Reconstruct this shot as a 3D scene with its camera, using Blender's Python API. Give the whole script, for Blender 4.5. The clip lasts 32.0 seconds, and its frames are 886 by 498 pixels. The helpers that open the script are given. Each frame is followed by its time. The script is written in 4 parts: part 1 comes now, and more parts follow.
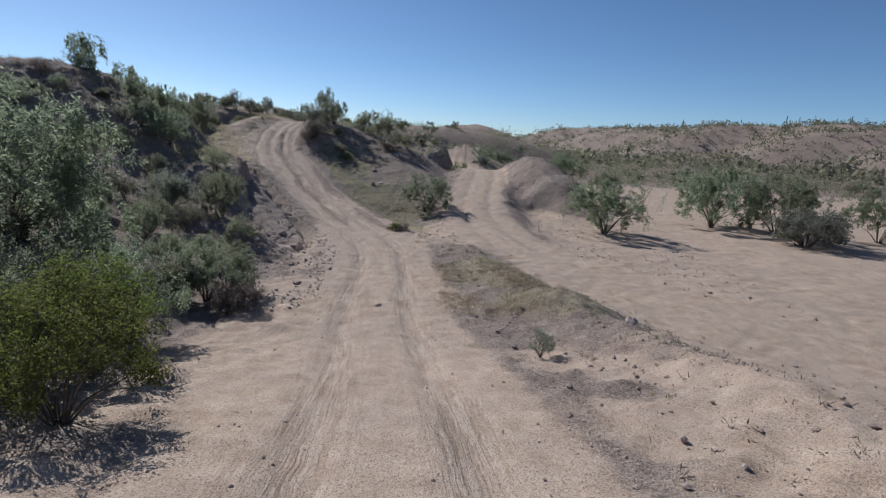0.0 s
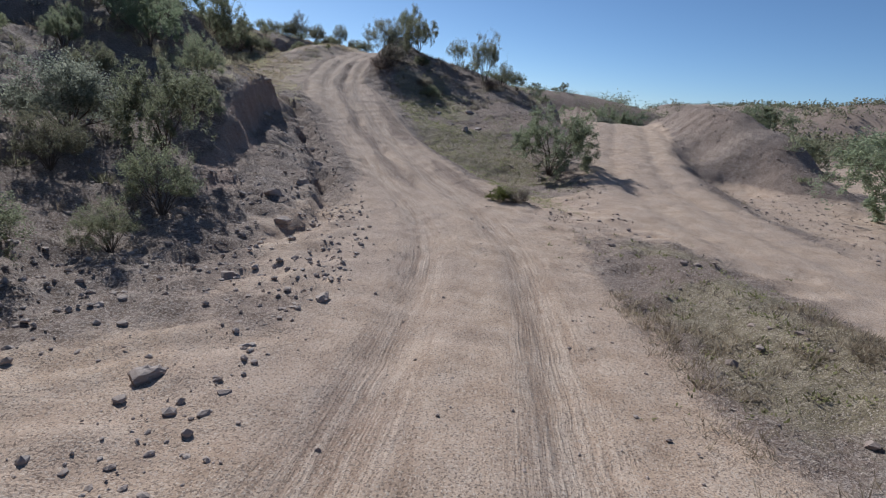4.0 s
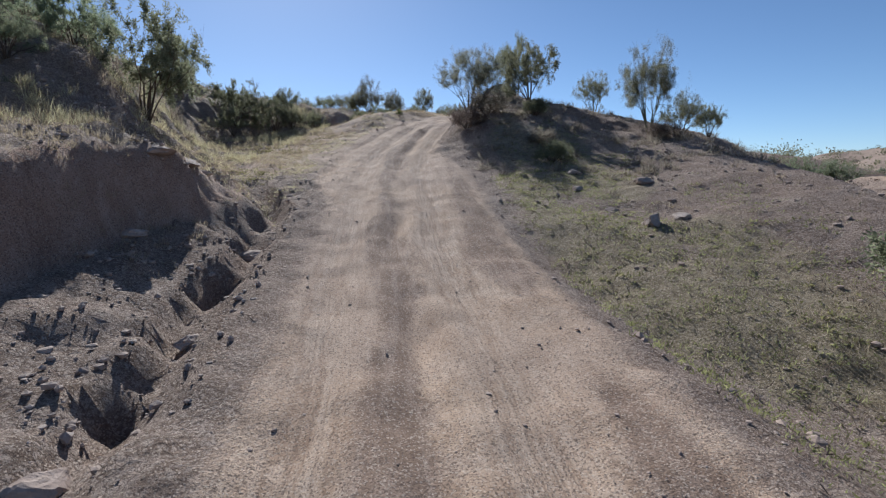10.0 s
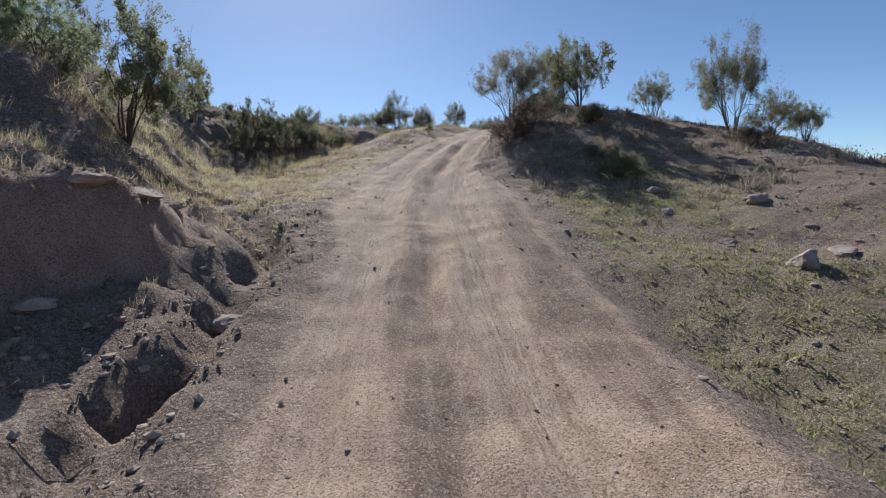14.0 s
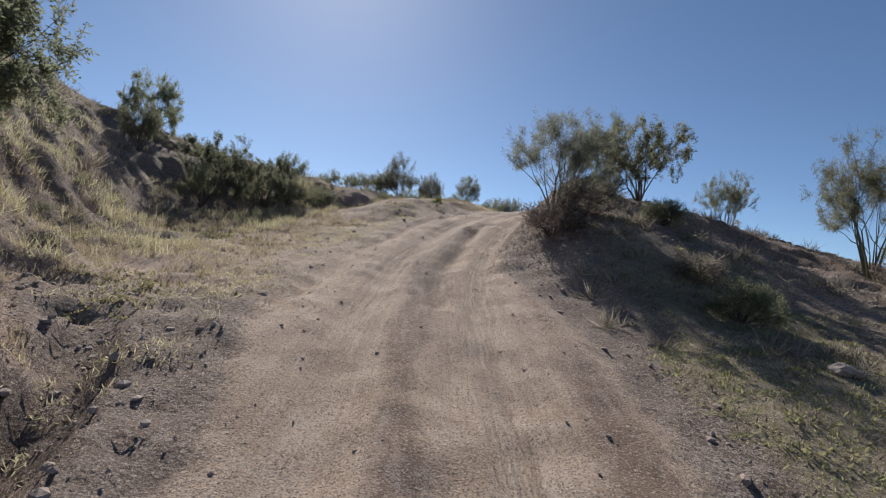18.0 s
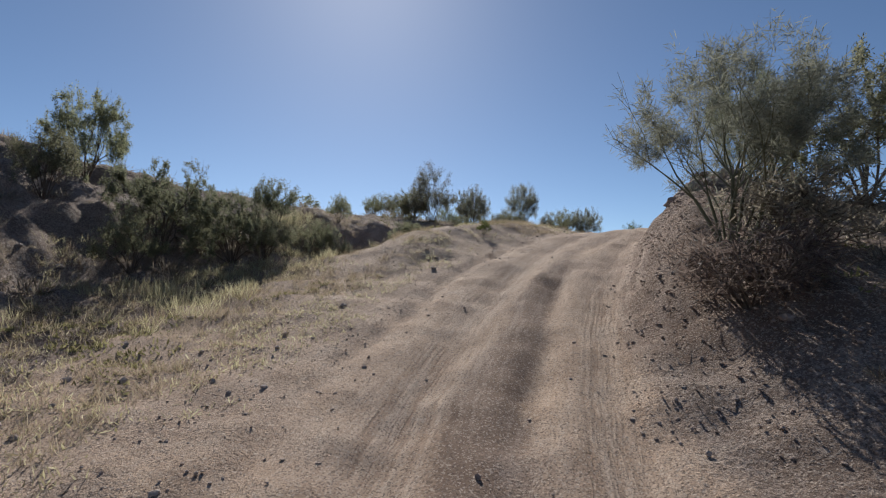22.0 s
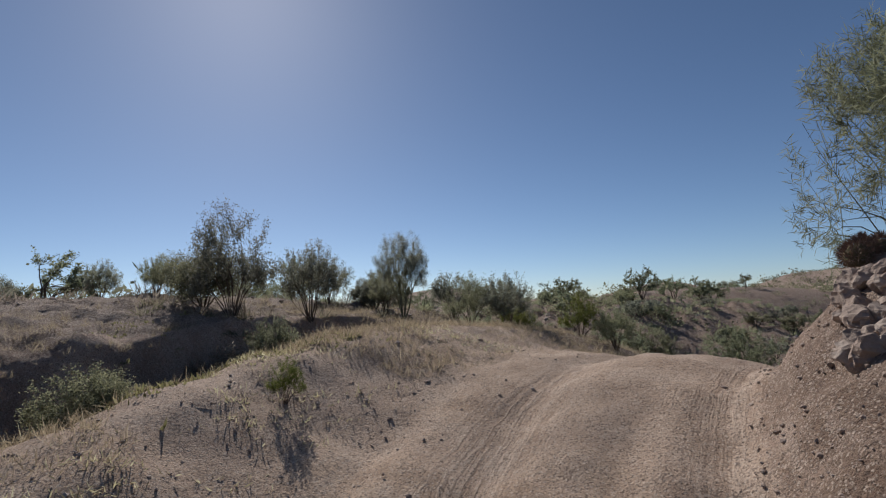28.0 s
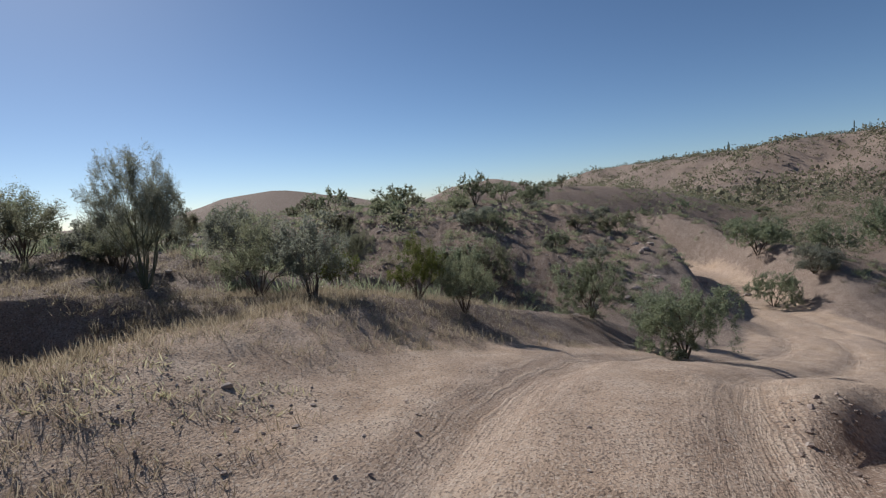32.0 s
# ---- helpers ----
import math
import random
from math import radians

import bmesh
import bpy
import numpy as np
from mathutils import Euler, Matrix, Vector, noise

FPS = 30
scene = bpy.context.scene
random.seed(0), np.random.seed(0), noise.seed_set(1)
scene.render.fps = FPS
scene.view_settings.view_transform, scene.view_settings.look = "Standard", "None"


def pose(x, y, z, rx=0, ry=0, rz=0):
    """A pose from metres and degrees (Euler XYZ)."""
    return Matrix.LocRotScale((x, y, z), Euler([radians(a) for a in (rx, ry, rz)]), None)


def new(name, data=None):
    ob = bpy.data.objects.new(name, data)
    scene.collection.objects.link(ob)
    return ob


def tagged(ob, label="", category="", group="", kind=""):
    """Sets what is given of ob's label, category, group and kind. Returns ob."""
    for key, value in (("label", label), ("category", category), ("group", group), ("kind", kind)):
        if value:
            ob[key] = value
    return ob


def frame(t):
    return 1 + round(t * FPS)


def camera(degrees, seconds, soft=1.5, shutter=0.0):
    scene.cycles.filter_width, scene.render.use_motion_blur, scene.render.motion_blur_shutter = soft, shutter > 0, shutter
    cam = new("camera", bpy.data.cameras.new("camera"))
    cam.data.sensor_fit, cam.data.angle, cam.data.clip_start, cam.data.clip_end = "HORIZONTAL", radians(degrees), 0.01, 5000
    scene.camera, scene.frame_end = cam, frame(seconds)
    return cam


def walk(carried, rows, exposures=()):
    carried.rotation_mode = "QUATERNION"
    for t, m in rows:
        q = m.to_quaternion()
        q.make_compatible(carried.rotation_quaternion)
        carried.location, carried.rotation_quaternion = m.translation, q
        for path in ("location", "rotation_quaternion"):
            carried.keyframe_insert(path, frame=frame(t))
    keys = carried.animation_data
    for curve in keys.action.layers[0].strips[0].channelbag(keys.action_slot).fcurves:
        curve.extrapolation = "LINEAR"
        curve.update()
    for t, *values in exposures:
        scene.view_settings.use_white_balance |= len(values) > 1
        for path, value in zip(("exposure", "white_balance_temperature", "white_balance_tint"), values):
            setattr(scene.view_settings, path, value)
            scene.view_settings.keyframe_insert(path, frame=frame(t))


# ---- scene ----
cam = camera(82.5, 32.0, soft=1.2)
PATH = [
    (0.0, 0.097, 0.014, 1.988, 0.19, -12.39, 3.25),
    (0.5, -0.047, 1.737, 1.756, 1.03, -13.83, 6.19),
    (1.0, -0.290, 3.560, 1.291, 2.06, -19.15, 10.14),
    (1.5, -0.507, 5.189, 0.910, 2.39, -22.96, 10.69),
    (2.0, -0.661, 6.626, 0.472, 3.05, -24.10, 9.22),
    (2.5, -0.895, 8.034, 0.120, 4.48, -26.30, 6.87),
    (3.0, -1.037, 9.322, -0.178, 7.05, -24.14, 5.29),
    (3.5, -1.286, 10.589, -0.259, 9.25, -19.39, 6.09),
    (4.0, -1.548, 11.897, -0.377, 10.11, -15.91, 4.95),
    (4.5, -1.710, 13.028, -0.512, 10.54, -14.03, 6.57),
    (6.5, -2.095, 17.610, -0.569, 10.36, -13.03, -1.86),
    (7.0, -2.295, 18.871, -0.589, 10.20, -12.62, 0.05),
    (7.5, -2.474, 20.063, -0.522, 11.58, -10.70, -3.84),
    (8.0, -3.002, 21.215, -0.654, 13.28, -9.23, -1.91),
    (8.5, -3.390, 22.390, -0.631, 15.78, -9.18, -2.96),
    (9.0, -3.843, 23.400, -0.625, 18.51, -8.63, -3.50),
    (9.5, -4.346, 24.232, -0.608, 21.91, -7.79, -2.71),
    (10.0, -4.759, 24.819, -0.604, 24.49, -7.50, -0.97),
    (10.5, -4.961, 25.160, -0.583, 26.12, -6.96, -1.08),
    (11.0, -5.126, 25.352, -0.545, 27.09, -6.24, -0.92),
    (11.5, -5.362, 25.661, -0.531, 27.89, -6.28, 0.08),
    (12.0, -5.506, 25.920, -0.510, 28.20, -5.95, 0.19),
    (12.5, -5.601, 26.156, -0.511, 28.45, -5.76, -0.71),
    (13.0, -5.702, 26.510, -0.547, 28.43, -6.78, -4.36),
    (13.5, -5.877, 26.729, -0.499, 28.26, -5.54, -2.63),
    (14.0, -6.110, 27.194, -0.458, 28.06, -5.28, -2.52),
    (14.5, -6.348, 27.683, -0.386, 27.60, -4.41, -2.23),
    (15.0, -6.594, 28.151, -0.328, 27.33, -3.75, -1.75),
    (15.5, -6.863, 28.632, -0.259, 28.09, -0.66, -1.67),
    (17.5, -8.216, 30.584, 0.131, 26.78, 2.29, 4.62),
    (18.0, -8.562, 31.171, 0.223, 27.17, 2.83, 5.49),
    (18.5, -8.951, 31.743, 0.354, 27.06, 2.21, 8.63),
    (19.0, -9.222, 32.341, 0.507, 28.09, 2.41, 6.86),
    (19.5, -9.602, 32.925, 0.656, 29.01, 3.00, 7.83),
    (20.0, -9.883, 33.525, 0.806, 30.12, 3.93, 4.91),
    (20.5, -10.260, 34.082, 0.941, 30.63, 5.07, 6.28),
    (21.0, -10.601, 34.735, 1.097, 31.81, 4.93, 5.23),
    (21.5, -10.942, 35.411, 1.258, 32.46, 4.31, 2.37),
    (22.0, -11.282, 36.080, 1.437, 32.64, 3.73, 0.79),
    (22.5, -11.654, 36.654, 1.617, 32.45, 3.51, 0.92),
    (23.0, -12.085, 37.114, 1.772, 32.22, 4.44, 5.04),
    (23.5, -12.291, 37.718, 1.851, 33.03, 4.00, 4.46),
    (24.0, -12.374, 38.292, 1.998, 32.31, 4.59, 4.29),
    (24.5, -12.635, 38.853, 2.140, 29.31, 5.11, 5.61),
    (25.0, -12.854, 39.407, 2.247, 26.89, 6.57, 6.15),
    (25.5, -13.040, 39.949, 2.387, 25.48, 6.50, 6.60),
    (27.5, -13.774, 42.428, 3.216, 20.90, 3.58, -5.47),
    (28.0, -13.966, 42.921, 3.355, 20.40, 6.74, -2.86),
    (28.5, -14.147, 43.456, 3.529, 18.61, 7.07, -2.33),
    (29.0, -14.182, 43.962, 3.610, 16.52, 7.13, -6.27),
    (29.5, -14.233, 44.412, 3.737, 13.33, 6.22, -6.03),
    (30.0, -14.163, 44.819, 3.844, 11.71, 3.63, -8.55),
    (30.5, -14.178, 45.234, 4.010, 10.08, 0.62, -9.22),
    (31.0, -14.285, 45.723, 4.111, 8.53, -3.93, -6.92),
    (31.5, -14.318, 46.057, 4.213, 6.61, -6.68, -4.35),
    (32.0, -14.290, 46.433, 4.067, 2.79, -5.76, -4.83),
]
walk(cam, [(t, pose(x, y, z, 90 + pitch, 0, yaw) @ pose(0, 0, 0, 0, 0, roll)) for t, x, y, z, yaw, pitch, roll in PATH], [(0, 0.20, 5500, 5), (6, 0.38, 5550, 5), (13, 0.58, 5850, 5), (18, 0.46, 6100, 6), (22, 0.34, 6150, 6), (27, 0.12, 6200, 8), (30, -0.02, 6100, 8), (32, 0.14, 5950, 6)])

# ---- sky and sun ----
SUN_TURN, SUN_HEIGHT = 42.5, 36.0
world = bpy.data.worlds.new("sky")
scene.world = world
world.use_nodes = True
sky = world.node_tree.nodes.new("ShaderNodeTexSky")
sky.sky_type, sky.sun_disc = "NISHITA", False
sky.sun_elevation, sky.sun_rotation = radians(SUN_HEIGHT), radians(-SUN_TURN)
sky.altitude, sky.air_density, sky.dust_density, sky.ozone_density = 900, 0.7, 0.42, 2.2
world.node_tree.links.new(sky.outputs[0], world.node_tree.nodes["Background"].inputs[0])
world.node_tree.nodes["Background"].inputs[1].default_value = 0.071
sun = new("sun", bpy.data.lights.new("sun", "SUN"))
sun.data.energy, sun.data.angle, sun.data.color = 4.2, radians(0.55), (1.0, 0.94, 0.87)
sun.matrix_world = pose(0, 0, 60, 90 - SUN_HEIGHT, 0, 180 + SUN_TURN)


# ---- materials ----
class Nodes:
    """A node material in the making."""

    def __init__(self, name, rough=0.9):
        self.mat = bpy.data.materials.new(name)
        self.mat.use_nodes = True
        self.tree = self.mat.node_tree
        self.bsdf = self.tree.nodes["Principled BSDF"]
        self.bsdf.inputs["Roughness"].default_value = rough
        self.bsdf.inputs["Specular IOR Level"].default_value = 0.2

    def add(self, kind, **values):
        n = self.tree.nodes.new(kind)
        for k, v in values.items():
            n.inputs[k].default_value = v
        return n

    def link(self, a, b):
        self.tree.links.new(a, b)

    def place(self):
        return self.add("ShaderNodeNewGeometry").outputs["Position"]

    def noise(self, scale, detail=4.0, rough=0.6, where=None, stretch=None):
        n = self.add("ShaderNodeTexNoise", Scale=scale, Detail=detail, Roughness=rough)
        where = where or self.place()
        if stretch:
            m = self.add("ShaderNodeMapping", Scale=stretch)
            self.link(where, m.inputs["Vector"])
            where = m.outputs["Vector"]
        self.link(where, n.inputs["Vector"])
        return n.outputs["Fac"]

    def ramp(self, fac, *stops):
        n = self.add("ShaderNodeValToRGB")
        while len(n.color_ramp.elements) < len(stops):
            n.color_ramp.elements.new(0.5)
        for e, (at, c) in zip(n.color_ramp.elements, stops):
            e.position, e.color = at, (*c, 1) if len(c) == 3 else c
        self.link(fac, n.inputs["Fac"])
        return n.outputs["Color"]

    def mix(self, fac, a, b, kind="MIX"):
        n = self.tree.nodes.new("ShaderNodeMix")
        n.data_type, n.blend_type = "RGBA", kind
        for sock, v in ((n.inputs[0], fac), (n.inputs[6], a), (n.inputs[7], b)):
            if isinstance(v, (int, float)):
                sock.default_value = v
            elif isinstance(v, tuple):
                sock.default_value = (*v, 1)
            else:
                self.link(v, sock)
        return n.outputs[2]

    def math(self, kind, a, b=0.5, c=0.5):
        n = self.tree.nodes.new("ShaderNodeMath")
        n.operation = kind
        for sock, v in zip(n.inputs, (a, b, c)):
            if isinstance(v, (int, float)):
                sock.default_value = v
            else:
                self.link(v, sock)
        return n.outputs[0]

    def attr(self, name):
        n = self.add("ShaderNodeAttribute")
        n.attribute_name = name
        return n.outputs["Fac"]

    def bump(self, height, strength, distance):
        n = self.add("ShaderNodeBump", Strength=strength, Distance=distance)
        self.link(height, n.inputs["Height"])
        self.link(n.outputs["Normal"], self.bsdf.inputs["Normal"])

    def colour(self, c):
        self.link(c, self.bsdf.inputs["Base Color"])
        return self.mat


def desert_material():
    m = Nodes("desert_soil", 0.95)
    big, mid, fine, grit = m.noise(0.35, 5), m.noise(2.2, 6, 0.65), m.noise(14, 5, 0.7), m.noise(60, 3, 0.7)
    cell = m.add("ShaderNodeTexVoronoi", Scale=34.0)
    m.link(m.place(), cell.inputs["Vector"])
    pick = m.add("ShaderNodeSeparateColor")
    m.link(cell.outputs["Color"], pick.inputs["Color"])
    pebble = pick.outputs[0]
    soil = m.ramp(mid, (0.32, (0.145, 0.102, 0.078)), (0.48, (0.24, 0.174, 0.135)), (0.58, (0.325, 0.246, 0.197)), (0.72, (0.43, 0.34, 0.28)))
    soil = m.mix(m.math("MULTIPLY", m.ramp(pebble, (0.6, (0, 0, 0)), (0.75, (1, 1, 1))), 0.55), soil, (0.48, 0.39, 0.33))
    soil = m.mix(m.math("MULTIPLY", m.ramp(pebble, (0.12, (1, 1, 1)), (0.25, (0, 0, 0))), 0.6), soil, (0.14, 0.10, 0.08))
    soil = m.mix(m.ramp(big, (0.35, (0, 0, 0)), (0.7, (0.7, 0.7, 0.7))), soil, (0.215, 0.145, 0.11))
    sand = m.ramp(mid, (0.3, (0.355, 0.238, 0.157)), (0.5, (0.50, 0.355, 0.25)), (0.7, (0.59, 0.445, 0.335)))
    sand = m.mix(m.math("MULTIPLY", m.ramp(big, (0.4, (0, 0, 0)), (0.65, (1, 1, 1))), 0.6), sand, (0.43, 0.315, 0.245))
    clay = m.ramp(m.noise(1.6, 6, 0.65), (0.3, (0.12, 0.074, 0.05)), (0.5, (0.195, 0.125, 0.088)), (0.7, (0.31, 0.215, 0.16)))
    weed = m.ramp(m.noise(5, 5, 0.7), (0.3, (0.17, 0.135, 0.085)), (0.5, (0.27, 0.215, 0.135)), (0.7, (0.38, 0.31, 0.21)))
    # streaks that wheels drew along the track
    lane = m.add("ShaderNodeCombineXYZ")
    m.link(m.math("ADD", m.math("MULTIPLY", m.attr("across"), 8.0), m.math("MULTIPLY", mid, 1.6)), lane.inputs[0])
    m.link(m.math("MULTIPLY", m.attr("along"), 0.7), lane.inputs[1])
    streak = m.noise(1.0, 5, 0.6, lane.outputs[0])
    tread = m.attr("tread")
    line = m.add("ShaderNodeCombineXYZ")
    m.link(m.math("ADD", m.math("MULTIPLY", m.attr("across"), 26.0), m.math("MULTIPLY", mid, 2.2)), line.inputs[0])
    m.link(m.math("MULTIPLY", m.attr("along"), 0.45), line.inputs[1])
    lines = m.noise(1.0, 4, 0.65, line.outputs[0])
    sand = m.mix(m.math("MULTIPLY", m.ramp(streak, (0.42, (0.8, 0.8, 0.8)), (0.56, (0, 0, 0))), m.math("ADD", tread, 0.12)), sand, m.mix(0.6, sand, (0.27, 0.175, 0.12)))
    clay = m.mix(m.ramp(streak, (0.5, (0, 0, 0)), (0.62, (0.45, 0.45, 0.45))), clay, (0.43, 0.325, 0.26))
    ragged = m.math("MULTIPLY", m.math("SUBTRACT", m.math("ADD", m.math("MULTIPLY", fine, 0.6), m.math("MULTIPLY", mid, 0.4)), 0.5), 1.3)

    def mask(name, lo=0.3, hi=0.6):
        return m.ramp(m.math("ADD", m.attr(name), ragged), (lo, (0, 0, 0)), (hi, (1, 1, 1)))

    c = m.mix(mask("weeds"), soil, weed)
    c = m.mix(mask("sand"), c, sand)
    c = m.mix(m.math("MULTIPLY", mask("clay"), 0.85), c, clay)
    earth = m.ramp(m.noise(2.4, 6, 0.7, stretch=(1, 1, 0.4)), (0.3, (0.28, 0.18, 0.135)), (0.5, (0.41, 0.28, 0.215)), (0.7, (0.52, 0.385, 0.31)))
    c = m.mix(m.math("MULTIPLY", mask("wall"), 0.9), c, earth)
    c = m.mix(m.math("MULTIPLY", tread, m.math("MULTIPLY", m.ramp(streak, (0.4, (0, 0, 0)), (0.6, (1, 1, 1))), 0.75)), c, (0.56, 0.43, 0.335))
    c = m.mix(m.math("MULTIPLY", m.math("ADD", tread, 0.08), m.ramp(lines, (0.38, (0.85, 0.85, 0.85)), (0.52, (0, 0, 0)))), c, m.mix(0.55, c, (0.23, 0.145, 0.095)))
    speck = m.add("ShaderNodeTexVoronoi", Scale=85.0)
    m.link(m.place(), speck.inputs["Vector"])
    split = m.add("ShaderNodeSeparateColor")
    m.link(speck.outputs["Color"], split.inputs["Color"])
    c = m.mix(m.math("MULTIPLY", m.ramp(split.outputs[0], (0.78, (0, 0, 0)), (0.84, (1, 1, 1))), 0.55), c, (0.56, 0.455, 0.37))
    c = m.mix(m.math("MULTIPLY", m.ramp(split.outputs[1], (0.16, (1, 1, 1)), (0.22, (0, 0, 0))), 0.65), c, (0.13, 0.09, 0.07))
    c = m.mix(m.math("MULTIPLY", m.ramp(grit, (0.35, (1, 1, 1)), (0.55, (0, 0, 0))), 0.35), c, (0.12, 0.085, 0.068))
    loose = m.math("SUBTRACT", 1.12, m.attr("sand"))
    lumps = m.math("MULTIPLY", m.math("ADD", m.math("MULTIPLY", fine, 0.9), m.math("MULTIPLY", m.noise(32, 4, 0.75), 0.45)), loose)
    relief = m.math("ADD", m.math("ADD", lumps, m.math("MULTIPLY", grit, 0.24)), m.math("MULTIPLY", m.math("MULTIPLY", m.math("ADD", streak, lines), tread), 0.7))
    m.bump(relief, 1.0, 0.055)
    return m.colour(c)


DESERT = desert_material()


def leaf_material(name, a, b, c):
    m = Nodes(name, 0.65)
    n = m.add("ShaderNodeNewGeometry")
    col = m.ramp(n.outputs["Random Per Island"], (0.0, a), (0.5, b), (1.0, c))
    info = m.add("ShaderNodeObjectInfo")
    hue = m.add("ShaderNodeHueSaturation", Saturation=1.0)
    m.link(m.math("ADD", m.math("MULTIPLY", info.outputs["Random"], 0.05), 0.475), hue.inputs["Hue"])
    m.link(m.math("ADD", m.math("MULTIPLY", info.outputs["Random"], 0.5), 0.75), hue.inputs["Value"])
    m.link(col, hue.inputs["Color"])
    m.colour(hue.outputs["Color"])
    t = m.add("ShaderNodeBsdfTranslucent")
    m.link(hue.outputs["Color"], t.inputs["Color"])
    mix = m.add("ShaderNodeMixShader", Fac=0.64)
    m.link(m.bsdf.outputs[0], mix.inputs[1])
    m.link(t.outputs[0], mix.inputs[2])
    m.link(mix.outputs[0], m.tree.nodes["Material Output"].inputs["Surface"])
    return m.mat


def bark_material(name, a, b):
    m = Nodes(name, 0.9)
    n = m.noise(9, 5, 0.65, stretch=(1, 1, 0.25))
    m.bump(n, 0.7, 0.02)
    return m.colour(m.ramp(n, (0.3, a), (0.7, b)))


def rock_material(name="rock", a=(0.25, 0.19, 0.16), b=(0.37, 0.295, 0.25), c=(0.50, 0.415, 0.36)):
    m = Nodes(name, 0.9)
    info = m.add("ShaderNodeObjectInfo").outputs["Random"]
    n = m.noise(6, 6, 0.65)
    col = m.ramp(n, (0.3, a), (0.5, b), (0.7, c))
    c = m.mix(m.math("MULTIPLY", info, 0.4), col, (0.30, 0.21, 0.165))
    m.bump(m.math("ADD", n, m.math("MULTIPLY", m.noise(40, 3), 0.4)), 0.8, 0.03)
    return m.colour(c)


LEAF_GREEN = leaf_material("leaf_green", (0.16, 0.178, 0.105), (0.245, 0.262, 0.16), (0.35, 0.355, 0.235))
LEAF_OLIVE = leaf_material("leaf_olive", (0.145, 0.147, 0.088), (0.23, 0.225, 0.138), (0.32, 0.305, 0.195))
LEAF_GREY = leaf_material("leaf_grey", (0.16, 0.165, 0.125), (0.24, 0.24, 0.18), (0.33, 0.32, 0.25))
LEAF_BRIGHT = leaf_material("leaf_bright", (0.085, 0.115, 0.025), (0.14, 0.17, 0.04), (0.21, 0.22, 0.07))
LEAF_WEED = leaf_material("leaf_weed", (0.15, 0.145, 0.065), (0.24, 0.225, 0.105), (0.34, 0.30, 0.165))
STRAW = leaf_material("straw", (0.26, 0.21, 0.13), (0.38, 0.315, 0.205), (0.50, 0.43, 0.30))
DRY_TWIG = leaf_material("dry_twig", (0.13, 0.10, 0.08), (0.21, 0.17, 0.14), (0.32, 0.27, 0.22))
BARK = bark_material("bark", (0.07, 0.05, 0.038), (0.16, 0.12, 0.09))
BARK_GREEN = bark_material("bark_green", (0.10, 0.095, 0.055), (0.19, 0.175, 0.11))
ROCK = rock_material()
OUTCROP = rock_material("outcrop_rock", (0.18, 0.135, 0.11), (0.32, 0.25, 0.205), (0.45, 0.37, 0.31))


# ---- the lie of the land ----
def sstep(a, b, v):
    t = np.clip((v - a) / (b - a), 0, 1)
    return t * t * (3 - 2 * t)


def smax(a, b, k):
    h = np.clip(0.5 + 0.5 * (a - b) / k, 0, 1)
    return b + (a - b) * h + k * h * (1 - h)


def smin(a, b, k):
    return -smax(-a, -b, k)


def lattice(i, j, seed):
    n = (i * 374761393 + j * 668265263 + seed * 144665) & 0x7FFFFFFF
    n = ((n ^ (n >> 13)) * 1274126177) & 0x7FFFFFFF
    n = ((n ^ (n >> 16)) * 668265263) & 0x7FFFFFFF
    return (n ^ (n >> 15)) & 0xFFFF


def wave(x, y, seed=0):
    """Smooth noise from -1 to 1 with cells one unit wide."""
    xi, yi = np.floor(x).astype(np.int64), np.floor(y).astype(np.int64)
    fx, fy = x - xi, y - yi
    u, v = fx * fx * fx * (fx * (fx * 6 - 15) + 10), fy * fy * fy * (fy * (fy * 6 - 15) + 10)
    out = 0
    for dx in (0, 1):
        for dy in (0, 1):
            a = lattice(xi + dx, yi + dy, seed) * (2 * np.pi / 65536)
            g = np.cos(a) * (fx - dx) + np.sin(a) * (fy - dy)
            out = out + g * (u if dx else 1 - u) * (v if dy else 1 - v)
    return out * 1.5


def fbm(x, y, octaves=4, seed=0):
    out, amp, f = 0, 0.5, 1.0
    for k in range(octaves):
        out = out + amp * wave(x * f + 17.3 * k, y * f - 9.1 * k, seed + k)
        amp, f = amp * 0.5, f * 2.03
    return out


